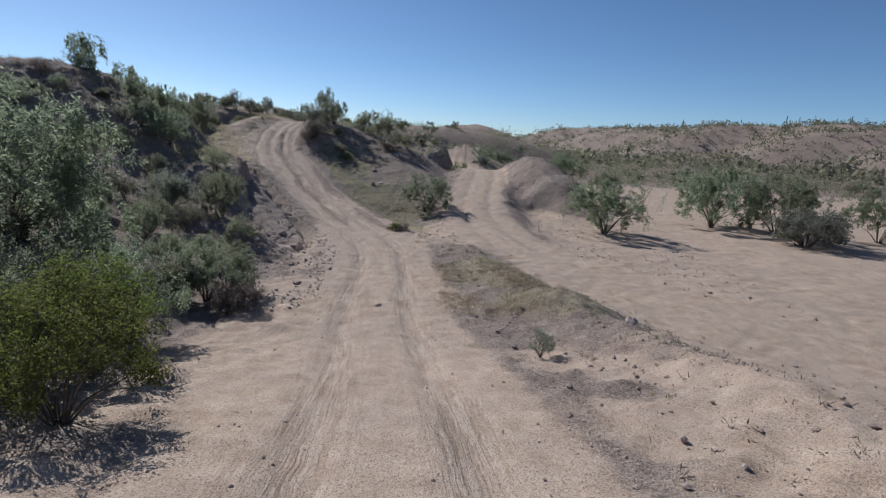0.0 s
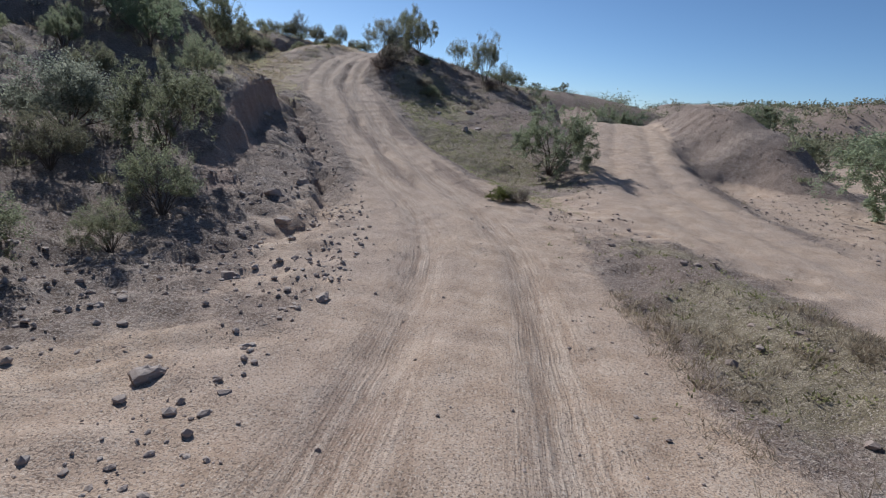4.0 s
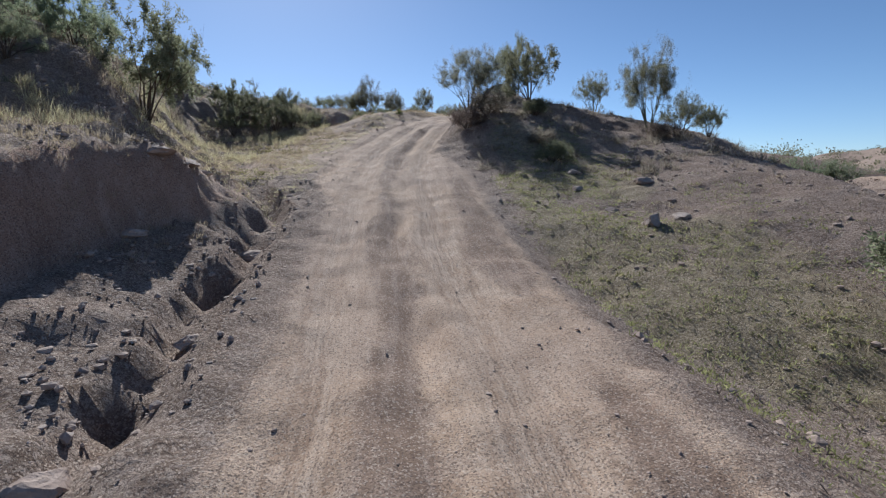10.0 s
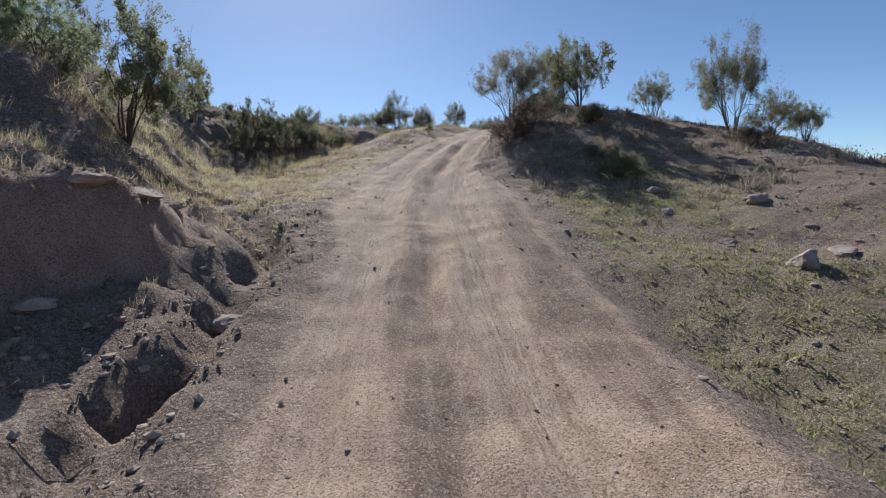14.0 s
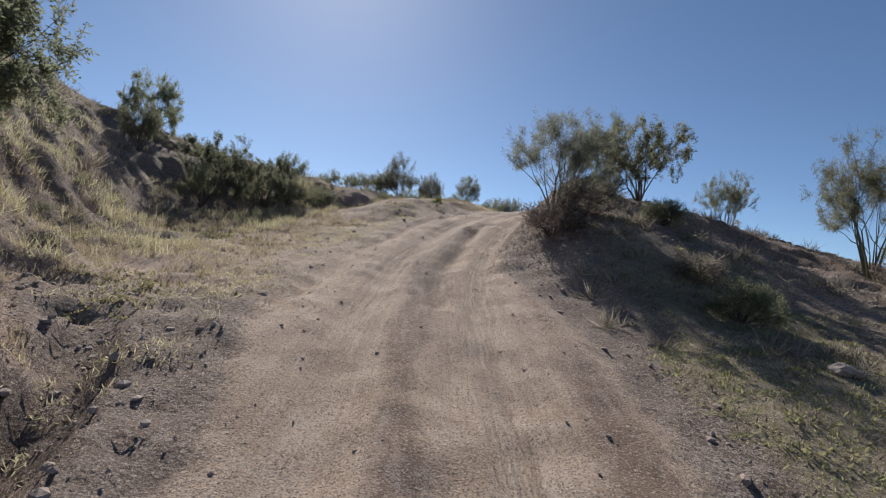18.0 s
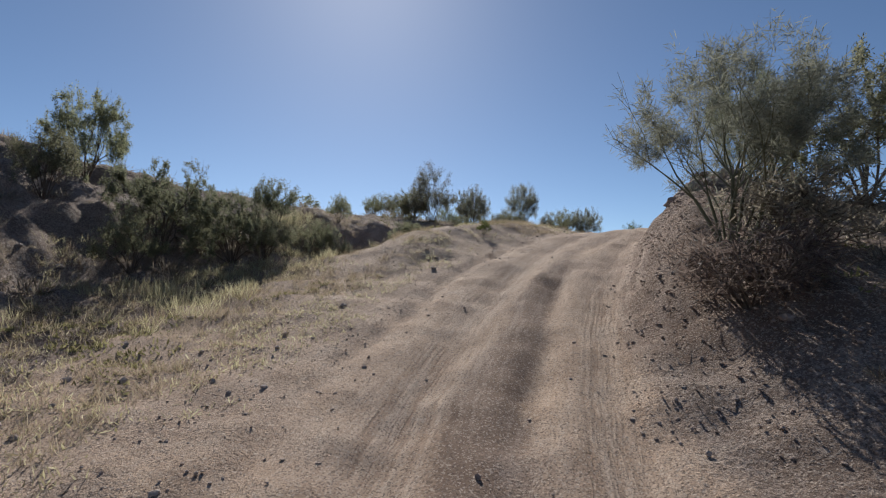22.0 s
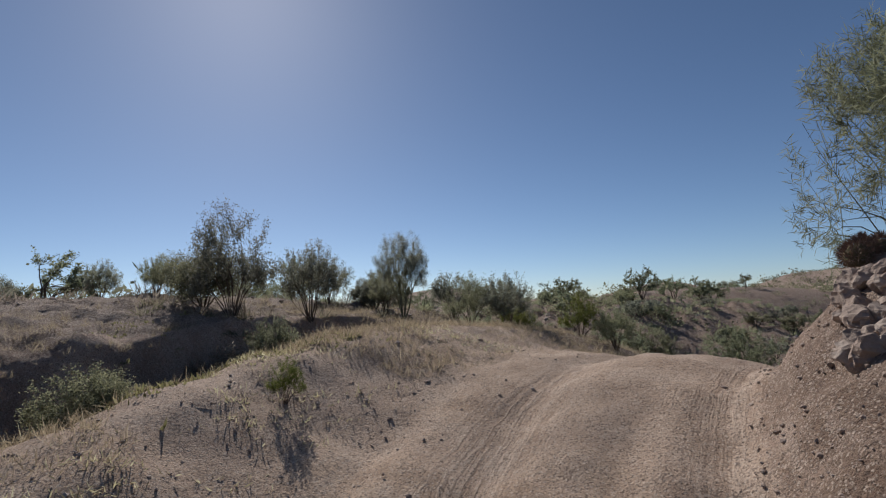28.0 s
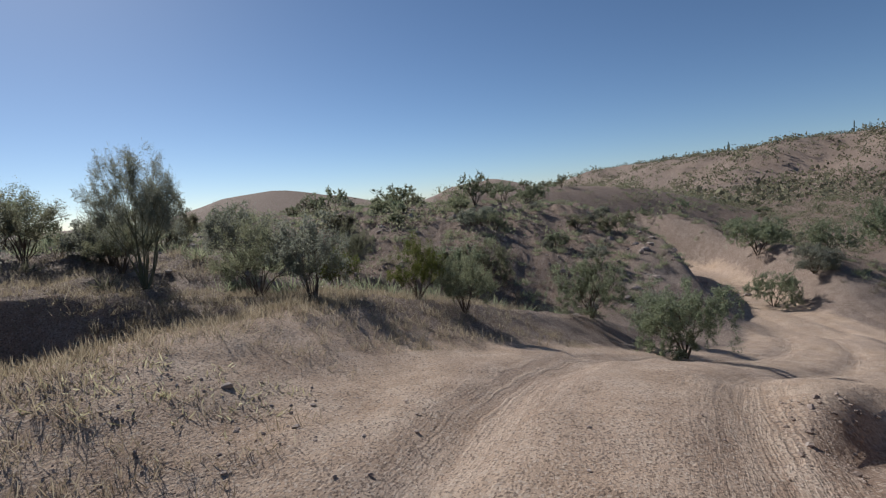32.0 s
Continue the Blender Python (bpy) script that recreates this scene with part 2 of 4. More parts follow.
# the driven track: x, y, z, then the washed-out gully on its left: depth, inner edge, outer edge, height of the far wall
TRACK = [
    (1.6, -30, 2.2, 0, 4.0, 6.5, 0), (0.5, -8, 0.7, 0, 4.0, 6.0, 0), (0.0, 0, 0.05, 0, 4.0, 5.0, 0), (-0.3, 3.5, -0.7, 0, 4.0, 4.6, 0),
    (-0.66, 6.6, -1.45, 0, 4.0, 4.6, 0), (-1.05, 9.3, -2.1, 0, 4.0, 4.0, 0), (-1.6, 12, -2.45, 0, 4.0, 4.0, 0), (-2.1, 17.5, -2.75, 0.1, 4.0, 5.2, 0.2),
    (-2.6, 20.5, -2.72, 0.2, 3.0, 5.2, 0.1), (-3.7, 23.4, -2.65, 0.5, 2.3, 4.7, 0.3), (-5.2, 25.8, -2.5, 1.1, 2.0, 4.5, 0.6), (-6.6, 28.2, -2.2, 1.35, 1.9, 4.1, 1.3),
    (-8.5, 31.2, -1.7, 1.4, 1.9, 3.7, 1.65), (-9.9, 33.6, -1.1, 1.0, 2.0, 3.0, 0.8), (-11.3, 36.1, -0.45, 0.15, 3.2, 4.2, 0.25), (-12.4, 38.3, 0.05, 0.1, 4.2, 5.3, 0.2),
    (-13.1, 40, 0.5, 0.1, 4.8, 6.4, 0.15), (-13.8, 42.5, 1.2, 0.12, 5.3, 7.8, 0.2), (-14.1, 44.5, 1.8, 0.12, 5.3, 7.4, 0.25), (-14.3, 46.4, 2.25, 0.1, 5.4, 6.8, 0.2),
    (-13.8, 48.5, 2.75, 0.1, 4.8, 6.2, 0.25), (-12.6, 51.2, 2.3, 0, 3.2, 6.0, 0.2), (-9.8, 55, 0.8, 0, 3.5, 9.0, 0), (-6, 59, -0.7, 0, 4.0, 14.0, 0),
    (-2.5, 64, -2.0, 0, 4.0, 20.0, 0), (0, 70, -2.9, 0, 4.0, 26.0, 0),
]
# the second track, over the saddle: x, y, z
SADDLE = [(16, 9, -3.0), (9.5, 14, -2.95), (5.6, 19, -2.9), (3.0, 24, -2.72), (1.9, 30, -2.3), (2.4, 37, -1.5), (3.2, 44, -0.75), (3.2, 48, -0.7), (2.4, 54, -1.6), (0.4, 61, -2.4), (0.5, 72, -3.0), (3, 86, -3.3), (-4, 104, -3.6), (-22, 124, -4.0), (-30, 170, -4.0)]


def resample(rows, per=4):
    rows = np.array(rows, float)
    out = []
    for k in range(len(rows) - 1):
        a, b, c, d = rows[max(k - 1, 0)], rows[k], rows[k + 1], rows[min(k + 2, len(rows) - 1)]
        for j in range(per):
            t = j / per
            out.append(b + 0.5 * t * (c - a + t * (2 * a - 5 * b + 4 * c - d + t * (3 * (b - c) + d - a))))
    return np.array(out + [rows[-1]])


TRACK_FINE, SADDLE_FINE = resample(TRACK, 3), resample(SADDLE, 2)


def beside(x, y, line):
    """The signed distance from a line (right of it positive), the values along it and the way along it."""
    best = np.full(x.shape, 1e9)
    side, vals, way = np.zeros(x.shape), np.zeros((line.shape[1] - 2,) + x.shape), np.zeros(x.shape)
    run = 0.0
    for a, b in zip(line[:-1], line[1:]):
        ex, ey = b[0] - a[0], b[1] - a[1]
        n = ex * ex + ey * ey
        t = np.clip(((x - a[0]) * ex + (y - a[1]) * ey) / n, 0, 1)
        dx, dy = x - a[0] - t * ex, y - a[1] - t * ey
        d2 = dx * dx + dy * dy
        near = d2 < best
        best = np.where(near, d2, best)
        side = np.where(near, np.sign(ey * dx - ex * dy), side)
        way = np.where(near, run + t * np.sqrt(n), way)
        for k in range(len(vals)):
            vals[k] = np.where(near, a[k + 2] + t * (b[k + 2] - a[k + 2]), vals[k])
        run += np.sqrt(n)
    return np.sqrt(best) * np.where(side == 0, 1, side), vals, way


def hump(x, y, cx, cy, turn, rx, ry, power=2.0):
    """1 on a mound's top, falling to 0 at its foot."""
    c, s = np.cos(radians(turn)), np.sin(radians(turn))
    u, v = ((x - cx) * c + (y - cy) * s) / rx, (-(x - cx) * s + (y - cy) * c) / ry
    h = np.clip(1 - (u * u + v * v) ** (power / 2), 0, 1)
    return h * h * (3 - 2 * h)


def land(x, y):
    """The ground's height, and what covers it: sand, damp clay, weeds, rubble."""
    wx, wy = x + 0.5 * wave(x / 2.7, y / 2.7, 3), y + 0.5 * wave(x / 2.7, y / 2.7, 4)
    d, (zt, gd, gi, go, wh), s = beside(x, y, TRACK_FINE)
    d2, (z2,), s2 = beside(x, y, SADDLE_FINE)
    far = np.hypot(x + 5, y - 30)
    rough = fbm(x / 3.1, y / 3.1, 4, 11)
    fine = fbm(x / 0.55, y / 0.55, 3, 21)
    # wash and valley floor
    z = -3.0 + 0.25 * wave(x / 17, y / 17, 5) + 0.12 * rough - 1.2 * sstep(60, 160, y)
    # the bank that the track starts on
    z = z + (np.interp(y, [-30, -8, 0, 3.5, 6.6, 9.3, 12, 18, 24], [5.2, 3.7, 3.05, 2.3, 1.5, 0.85, 0.5, 0.25, 0.1])) * sstep(9.5, 3.5, x + 0.8 * rough)
    # weedy berm between track and wash
    berm = np.exp(-((wx - np.interp(y, [0, 8, 12, 16, 20, 24], [6.0, 4.9, 3.5, 1.9, 1.0, 0.9])) / 1.45) ** 2) * sstep(0, 4, y) * sstep(24, 20.5, y)
    z = z + 0.55 * berm * (1 + 0.5 * rough)
    # left hillside with the gully
    dl = -d + 0.55 * wave(x / 1.9, y / 1.9, 31) + 0.22 * wave(x / 0.6, y / 0.6, 32)
    gdl = -d + 0.20 * wave(x / 1.3, y / 1.3, 33) + 0.12 * wave(x / 0.42, y / 0.42, 34)
    slot = sstep(gi - 0.1, gi + 0.12, gdl) * sstep(gi + 0.72, gi + 0.42, gdl) * np.clip(0.75 + 0.8 * wave(s / 1.6, s * 0 + 5, 35), 0.25, 1.2)
    wdl = -d + 0.3 * wave(x / 1.9, y / 1.9, 31) + 0.12 * wave(x / 0.6, y / 0.6, 32)
    bench = sstep(gi + 0.5, gi + 0.9, gdl)
    behind = sstep(go + 0.9, go + 3.6, wdl)
    wh = wh + (np.interp(y, [14, 22, 27, 32, 38, 44], [0.0, 0.1, 0.45, 1.7, 1.2, 0.3]) - wh) * behind
    hill = zt - gd * slot + 0.35 * np.clip(gd, 0, 1) * bench * sstep(gi + 0.6, go, gdl) + 0.10 * np.abs(wave(x / 0.35, y / 0.35, 36)) * bench * (gd > 0.3) * sstep(go + 0.6, go, wdl) + (wh - 0.05 - 0.35 * np.clip(gd, 0, 1)) * sstep(go, go + 0.42, wdl)
    dip = sstep(3.6, 5.9, -d) * sstep(6.8, 6.4, wdl) * sstep(43, 46.5, y) * sstep(52.8, 51.2, y)
    hill = hill + (np.clip(0.25 * (-d - 0.9), 0, 0.55) * sstep(42, 46.5, y) - 1.1 * dip) * sstep(64, 57, y)
    rise = np.clip(dl - go - 0.3, 0, 60)
    hill = hill + np.interp(y, [10, 24, 30, 34, 41, 45, 50], [0.28, 0.28, 0.38, 0.64, 0.48, 0.36, 0.30]) * rise * (1 + 0.25 * rough) + 0.12 * rough * sstep(0.5, 3, rise)
    cap = np.interp(y, [-20, 8, 30, 36, 42, 47, 54, 70], [4.2, 4.4, 5.0, 5.4, 4.7, 4.0, 3.6, 2.0]) + 0.03 * np.clip(-x - 20, 0, 60) + 0.5 * wave(x / 9, y / 9, 41)
    hill = smin(hill, cap, 1.2)
    left = sstep(1.0, -1.0, d) * sstep(80, 60, y) * sstep(-170, -110, x)
    z = z + (hill - z) * left
    # the road bed and its right shoulder
    edge = np.interp(y, [-8, 0, 12, 26, 30, 38, 43, 49, 52], [3.2, 3.0, 3.0, 2.2, 1.9, 1.6, 0.9, 0.9, 2.0])
    bed = sstep(edge + 2.2, edge, d) * sstep(-1.5, 0.5, d + 2)
    z = z + (zt - z) * bed * sstep(75, 66, y)
    # mounds
    front, back = -1.25 + 0.25 * (wy - 35.5), 3.2 - 0.55 * (wy - 48.5)
    right, top = 1.2 - 0.5 * (wx + 4.2), 1.15 + 0.34 * (-6.0 - wx)
    knoll = smin(smin(front, back, 0.8), smin(right, np.minimum(top, 3.4), 0.5), 0.8)
    small = hump(wx, wy, 6.9, 45.0, 101, 14, 4.6, 1.5) * 3.7 - 3.0
    shoulder = zt - 0.10 * (d - 2.0) - 0.18 * np.clip(d - 4.5, 0, None) - 3.0 * sstep(24, 20, y) - 3.0 * sstep(46, 50, y)
    tight = sstep(40, 45, y)
    bank = zt + np.minimum(0.92 * (d - 0.75), 0.9 + 0.06 * d) - 0.3 * np.clip(d - 2.8, 0, None) - 2.4 * (1 - sstep(34.5, 43.5, y)) - 2.2 * sstep(47.0, 52.0, y)
    mounds = smax(smax(smax(knoll, shoulder, 0.5), bank, 0.4), small, 0.4) + 0.2 * rough
    mounds = smin(mounds, zt + (0.42 + 0.85 * tight) * (d - 1.5 + 0.75 * tight + 0.35 * wave(x / 2.3, y / 2.3, 51)), 0.3)
    lid = np.interp(x, [-13, -12, -11.4, -9.5, -7.5, -5, -3, -2, 0], [3.9, 3.75, 3.1, 2.45, 1.9, 1.35, 0.6, -0.2, -1.5]) + 0.15 * rough
    lid = np.minimum(lid, -0.95 + 0.39 * (wy - 35.5))
    mounds = np.where(x < 3, smin(mounds, np.maximum(lid, small * 1.0), 0.35), mounds)
    keep = sstep(0.7, 1.3, d)
    z = z + (smax(z, mounds, 0.35) - z) * keep * (d > 0)
    # hills beyond the crest
    beyond = hump(x + 5 * wave(x / 15, y / 15, 61), y + 3 * wave(x / 11, y / 11, 62), -24, 90, 6, 46, 34, 1.5) * 6.9 - 3.4
    beyond2 = hump(x, y, -10, 128, 20, 60, 30, 1.6) * 9.0 - 4.5
    z = smax(z, np.where(y > 55, smax(beyond, beyond2, 1.0) + 0.9 * rough * sstep(-3, 0, beyond), -9), 0.6)
    # second track
    z = z + (z2 + 0.05 * rough - z) * sstep(4.0, 1.4, np.abs(d2 + 0.5 * rough)) * (1 - sstep(3.2, 1.6, np.abs(d)) * (y < 66))
    # far mesa on the right, cut by gullies, and mountains on the skyline
    along = (x - 95) * 0.50 + (760 - y) * 0.866
    across = (x - 95) * 0.866 - (760 - y) * 0.50
    ravine = np.abs(wave(along / 62, across / 240, 71)) * 0.8 + np.abs(wave(along / 23, across / 90, 72)) * 0.3
    face = 45 * sstep(-210, 18, across + 110 * ravine * sstep(30, -120, across)) ** 1.15 * sstep(85, 175, along + 14 * wave(along / 30, across / 60, 74))
    face = np.minimum(face, 34.5 + 7 * sstep(0, 260, along) + 1.2 * wave(along / 40, across / 40, 73))
    z = z + (0.6 + 0.13 * sstep(230, 430, along)) * face * sstep(60, 200, far)
    peaks = 75 * hump(x, y, -560, 1500, 0, 420, 160, 1.2) + 60 * hump(x, y, 60, 1650, 0, 260, 150, 1.3) + 46 * hump(x, y, -1300, 900, 50, 500, 150, 1.3)
    z = z + peaks * (1 + 0.3 * fbm(x / 120, y / 120, 4, 81))
    # wheel ruts, rills and clods
    on = sstep(2.6, 1.5, np.abs(d) + 0.9 * (d > 0) * sstep(37, 41, y) * sstep(50, 47, y) + 0.8 * (d < 0) * sstep(23, 26, y) * sstep(36, 33, y)) * sstep(72, 66, y)
    rut = np.exp(-((np.abs(d + 0.12 * wave(s / 4.0, s * 0, 91)) - 0.8) / 0.28) ** 2)
    climb = sstep(23, 27, y) * sstep(50, 43, y)
    groove = np.exp(-((d - 0.15 - 0.35 * wave(s / 5, s * 0 + 3, 92)) / 0.16) ** 2) * climb
    groove2 = np.exp(-((d + 1.75 - 0.4 * wave(s / 4, s * 0 + 7, 93)) / 0.12) ** 2) * climb
    z = z - on * (0.10 * rut * (1 + 0.25 * wave(s / 2.6, d, 94)) + 0.05 * climb * np.abs(wave(d * 2.6, s / 7, 99)) + 0.16 * groove * (0.6 + wave(s / 2.2, d * 0, 95)) + 0.09 * groove2)
    for px, py, pr in ((-16.5, 44.3, 0.42), (-15.9, 45.3, 0.5)):
        z = z - 0.09 * np.exp(-(((x - px) / pr) ** 2 + ((y - py) / (0.6 * pr)) ** 2))
    rut2 = np.exp(-((np.abs(d2) - 0.8) / 0.3) ** 2) * sstep(100, 80, y)
    z = z - 0.06 * rut2
    flat = np.maximum(on * 0.93, sstep(2.2, 1.2, np.abs(d2)) * 0.85)
    flat = np.maximum(flat, 0.8 * sstep(-5.6, -4.8, d) * sstep(0, -1, d) * sstep(35, 38, y) * sstep(62, 56, y))
    wash = sstep(-2.35, -2.8, z) * sstep(3.5, 6.5, x + 1.5 * rough) * sstep(80, 55, y)
    flat = np.maximum(flat, wash * 0.9)
    close = sstep(90, 45, far)
    clod = np.abs(fbm(x / 0.8, y / 0.8, 3, 25))
    rill = np.abs(wave(s / 1.1, d / 5.0, 96)) + 0.5 * np.abs(wave(s / 0.45, d / 2.0, 97))
    slope = sstep(3.0, 4.5, np.abs(d)) * sstep(24, 30, y)
    z = z + close * (1 - flat) * (1 - 0.5 * sstep(1.5, 2.5, d) * sstep(22, 26, y) * sstep(44, 40, y)) * (0.12 * fine + 0.16 * clod - 0.04 + 0.06 * fbm(x / 0.19, y / 0.19, 2, 23) + 0.10 * slope * rill) + close * flat * (0.045 * fine + 0.035 * fbm(x / 0.3, y / 0.3, 2, 27))
    z = z + (1 - close) * 0.35 * rough * sstep(40, 200, far)
    junction = hump(x, y, 0.2, 20.5, 20, 6.0, 8.5, 2) ** 0.5
    sand = np.clip(np.maximum.reduce([on * 0.9, sstep(2.8, 1.2, np.abs(d2)), wash, sstep(0.15, 0.5, junction + 0.25 * rough) * (1 - berm)]), 0, 1)
    lower = sstep(4.4, 3.0, dl) * sstep(26, 20, y) * sstep(2.6, 5.5, -d + 6)
    sand = np.maximum(sand, 0.85 * sstep(-6.0, -4.6, d) * sstep(-0.5, -1.5, d) * sstep(33, 37, y) * sstep(54, 51, y) * np.clip(0.8 + 0.7 * rough, 0, 1))
    sand = np.maximum(sand, 0.8 * lower * sstep(-0.3, 0.3, 0.4 + rough)) * (1 - 0.85 * np.clip(berm * 1.4, 0, 1) * sstep(1.5, 2.2, d))
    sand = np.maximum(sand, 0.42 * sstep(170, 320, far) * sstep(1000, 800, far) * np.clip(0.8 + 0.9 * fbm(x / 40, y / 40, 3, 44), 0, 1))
    sand = np.maximum(sand, 0.8 * sstep(1.5, 3, d) * sstep(9, 6, d) * sstep(13, 9, y) * sstep(-0.5, 0.2, rough))
    strip = np.exp(-((d + 0.12 + 0.2 * wave(s / 3.0, s * 0 + 2, 98)) / 0.26) ** 2) + 0.7 * np.exp(-((d - 1.6) / 0.25) ** 2)
    clay = climb * on * np.clip(0.16 + 0.9 * rough + 0.8 * strip, 0, 1) * (1 - 0.9 * rut) + 0.75 * sstep(0.8, 1.1, d) * sstep(3.8, 2.8, d) * sstep(40, 42, y) * sstep(50.5, 49, y)
    clay = clay + 0.6 * sstep(56, 62, y) * sstep(5, 8, np.abs(d)) * sstep(3, 5, np.abs(d2)) * (1 - np.clip(sand, 0, 1))
    wall = sstep(0.03, 0.5, wh) * sstep(go - 0.25, go + 0.1, wdl) * sstep(go + 0.7, go + 0.4, wdl) + sstep(6.1, 6.35, wdl) * sstep(7.1, 6.8, wdl) * sstep(44, 47, y) * sstep(52.8, 51.6, y)
    weeds = np.clip(berm * 1.1 * sstep(-0.5, 0.2, rough) + sstep(2.3, 3.2, d) * sstep(7.5, 4.5, d) * sstep(25, 29, y) * sstep(47, 40, y) * sstep(-0.25, 0.25, rough + 0.15), 0, 1)
    tread = on * np.exp(-((np.abs(d) - 0.8) / 0.42) ** 2) * np.clip(0.75 + 0.9 * rough, 0.2, 1)
    return z, np.clip(sand, 0, 1), np.clip(clay, 0, 1), weeds * (1 - 0.8 * sand), d, s, tread, np.clip(wall, 0, 1)


def ground_at(x, y):
    return float(land(np.array([float(x)]), np.array([float(y)]))[0][0])


# ---- the ground, one sheet out to the skyline ----
def spaced(lo, hi, step, far_lo, far_hi, grow=1.085):
    mid = list(np.arange(lo, hi, step))
    out, v, g = [], mid[0], step
    while v > far_lo:
        g *= grow
        v -= g
        out.append(v)
    low = out[::-1]
    out, v, g = [], mid[-1], step
    while v < far_hi:
        g *= grow
        v += g
        out.append(v)
    return np.array(low + mid + out)


def smooth_sheet(name, xs, ys):
    gx, gy = np.meshgrid(xs, ys)
    nx, ny = len(xs), len(ys)
    z, sand, clay, weeds, across, along, tread, wall = (a.ravel() for a in land(gx.ravel(), gy.ravel()))
    me = bpy.data.meshes.new(name)
    me.vertices.add(nx * ny)
    me.vertices.foreach_set("co", np.stack([gx.ravel(), gy.ravel(), z], -1).astype(np.float32).ravel())
    i = (np.arange(ny - 1)[:, None] * nx + np.arange(nx - 1)[None]).ravel()
    quads = np.stack([i, i + 1, i + nx + 1, i + nx], -1).astype(np.int32)
    me.loops.add(quads.size)
    me.loops.foreach_set("vertex_index", quads.ravel())
    me.polygons.add(len(quads))
    me.polygons.foreach_set("loop_start", np.arange(0, quads.size, 4, dtype=np.int32))
    me.polygons.foreach_set("use_smooth", np.ones(len(quads), bool))
    me.update()
    for key, v in (("sand", sand), ("clay", clay), ("weeds", weeds), ("across", np.clip(across, -30, 30)), ("along", along), ("tread", tread), ("wall", wall)):
        me.attributes.new(key, "FLOAT", "POINT").data.foreach_set("value", v.astype(np.float32))
    me.materials.append(DESERT)
    return tagged(new(name, me), "pinkish desert ground with sandy wheel tracks, eroded gully and stony slopes", "ground", kind="structure")


smooth_sheet("ground", spaced(-27, 13, 0.125, -2600, 2600), spaced(-3, 62, 0.125, -900, 3200))


# ---- plants ----
def part(name, verts, faces, material, parent=None, label="", smooth=False):
    me = bpy.data.meshes.new(name)
    verts, faces = np.asarray(verts, np.float32), np.asarray(faces, np.int32)
    me.vertices.add(len(verts))
    me.vertices.foreach_set("co", verts.ravel())
    me.loops.add(faces.size)
    me.loops.foreach_set("vertex_index", faces.ravel())
    me.polygons.add(len(faces))
    me.polygons.foreach_set("loop_start", np.arange(0, faces.size, faces.shape[1], dtype=np.int32))
    me.polygons.foreach_set("use_smooth", np.full(len(faces), smooth))
    me.update()
    me.materials.append(material)
    ob = new(name, me)
    ob.parent = parent
    return tagged(ob, label)


def tubes(segments, sides=5):
    """Tapered prisms along segments of (from, to, radius, radius)."""
    verts, faces = [], []
    ring = np.linspace(0, 2 * np.pi, sides, endpoint=False)
    for a, b, ra, rb in segments:
        w = b - a
        w = w / (np.linalg.norm(w) + 1e-9)
        u = np.cross(w, (0.31, 0.87, 0.38))
        u /= np.linalg.norm(u) + 1e-9
        v = np.cross(w, u)
        o = len(verts) * sides * 2
        disc = np.cos(ring)[:, None] * u + np.sin(ring)[:, None] * v
        verts.append(np.concatenate([a + ra * disc, b + rb * disc]))
        k = np.arange(sides)
        faces.append(np.stack([k, (k + 1) % sides, (k + 1) % sides + sides, k + sides], -1) + o)
    return np.concatenate(verts), np.concatenate(faces)


def blades(at, way, length, width, rng, points=4):
    """Small pointed leaves, each a four-cornered face of its own."""
    n = len(at)
    way = way / (np.linalg.norm(way, axis=1, keepdims=True) + 1e-9)
    side = np.cross(way, rng.normal(size=(n, 3)))
    side /= np.linalg.norm(side, axis=1, keepdims=True) + 1e-9
    length, width = np.broadcast_to(length, n)[:, None], np.broadcast_to(width, n)[:, None]
    v = np.stack([at, at + way * length * 0.45 + side * width * 0.5, at + way * length, at + way * length * 0.5 - side * width * 0.5], 1)
    return v.reshape(-1, 3), np.arange(4 * n).reshape(n, 4)


KINDS = {  # stems, lean, first length, shrink, levels, forks, spread, droop, leaves a twig, leaf length, leaf width, stem radius
    "mesquite": (8, 0.75, 0.85, 0.78, 5, 3, 0.68, 0.02, 25, 0.056, 0.0165, 0.026),
    "paloverde": (11, 0.66, 0.95, 0.76, 5, 3, 0.44, -0.05, 21, 0.115, 0.0075, 0.030),
    "creosote": (16, 0.65, 0.50, 0.74, 4, 3, 0.55, -0.03, 20, 0.028, 0.0135, 0.011),
    "saltbush": (18, 1.05, 0.34, 0.74, 4, 3, 0.8, 0.0, 20, 0.028, 0.0125, 0.010),
    "brittle": (26, 1.1, 0.30, 0.7, 3, 3, 0.6, 0.0, 7, 0.075, 0.007, 0.006),
    "far_tree": (6, 0.85, 0.95, 0.76, 4, 3, 0.8, 0.03, 26, 0.085, 0.034, 0.05),
    "far_bush": (11, 0.9, 0.5, 0.72, 3, 3, 0.7, 0.0, 24, 0.055, 0.026, 0.013),
}


GIRTH = {"mesquite": 1.12, "paloverde": 0.9, "creosote": 1.0, "far_tree": 1.3, "far_bush": 1.35, "brittle": 1.3, "saltbush": 1.3}  # crown width against height


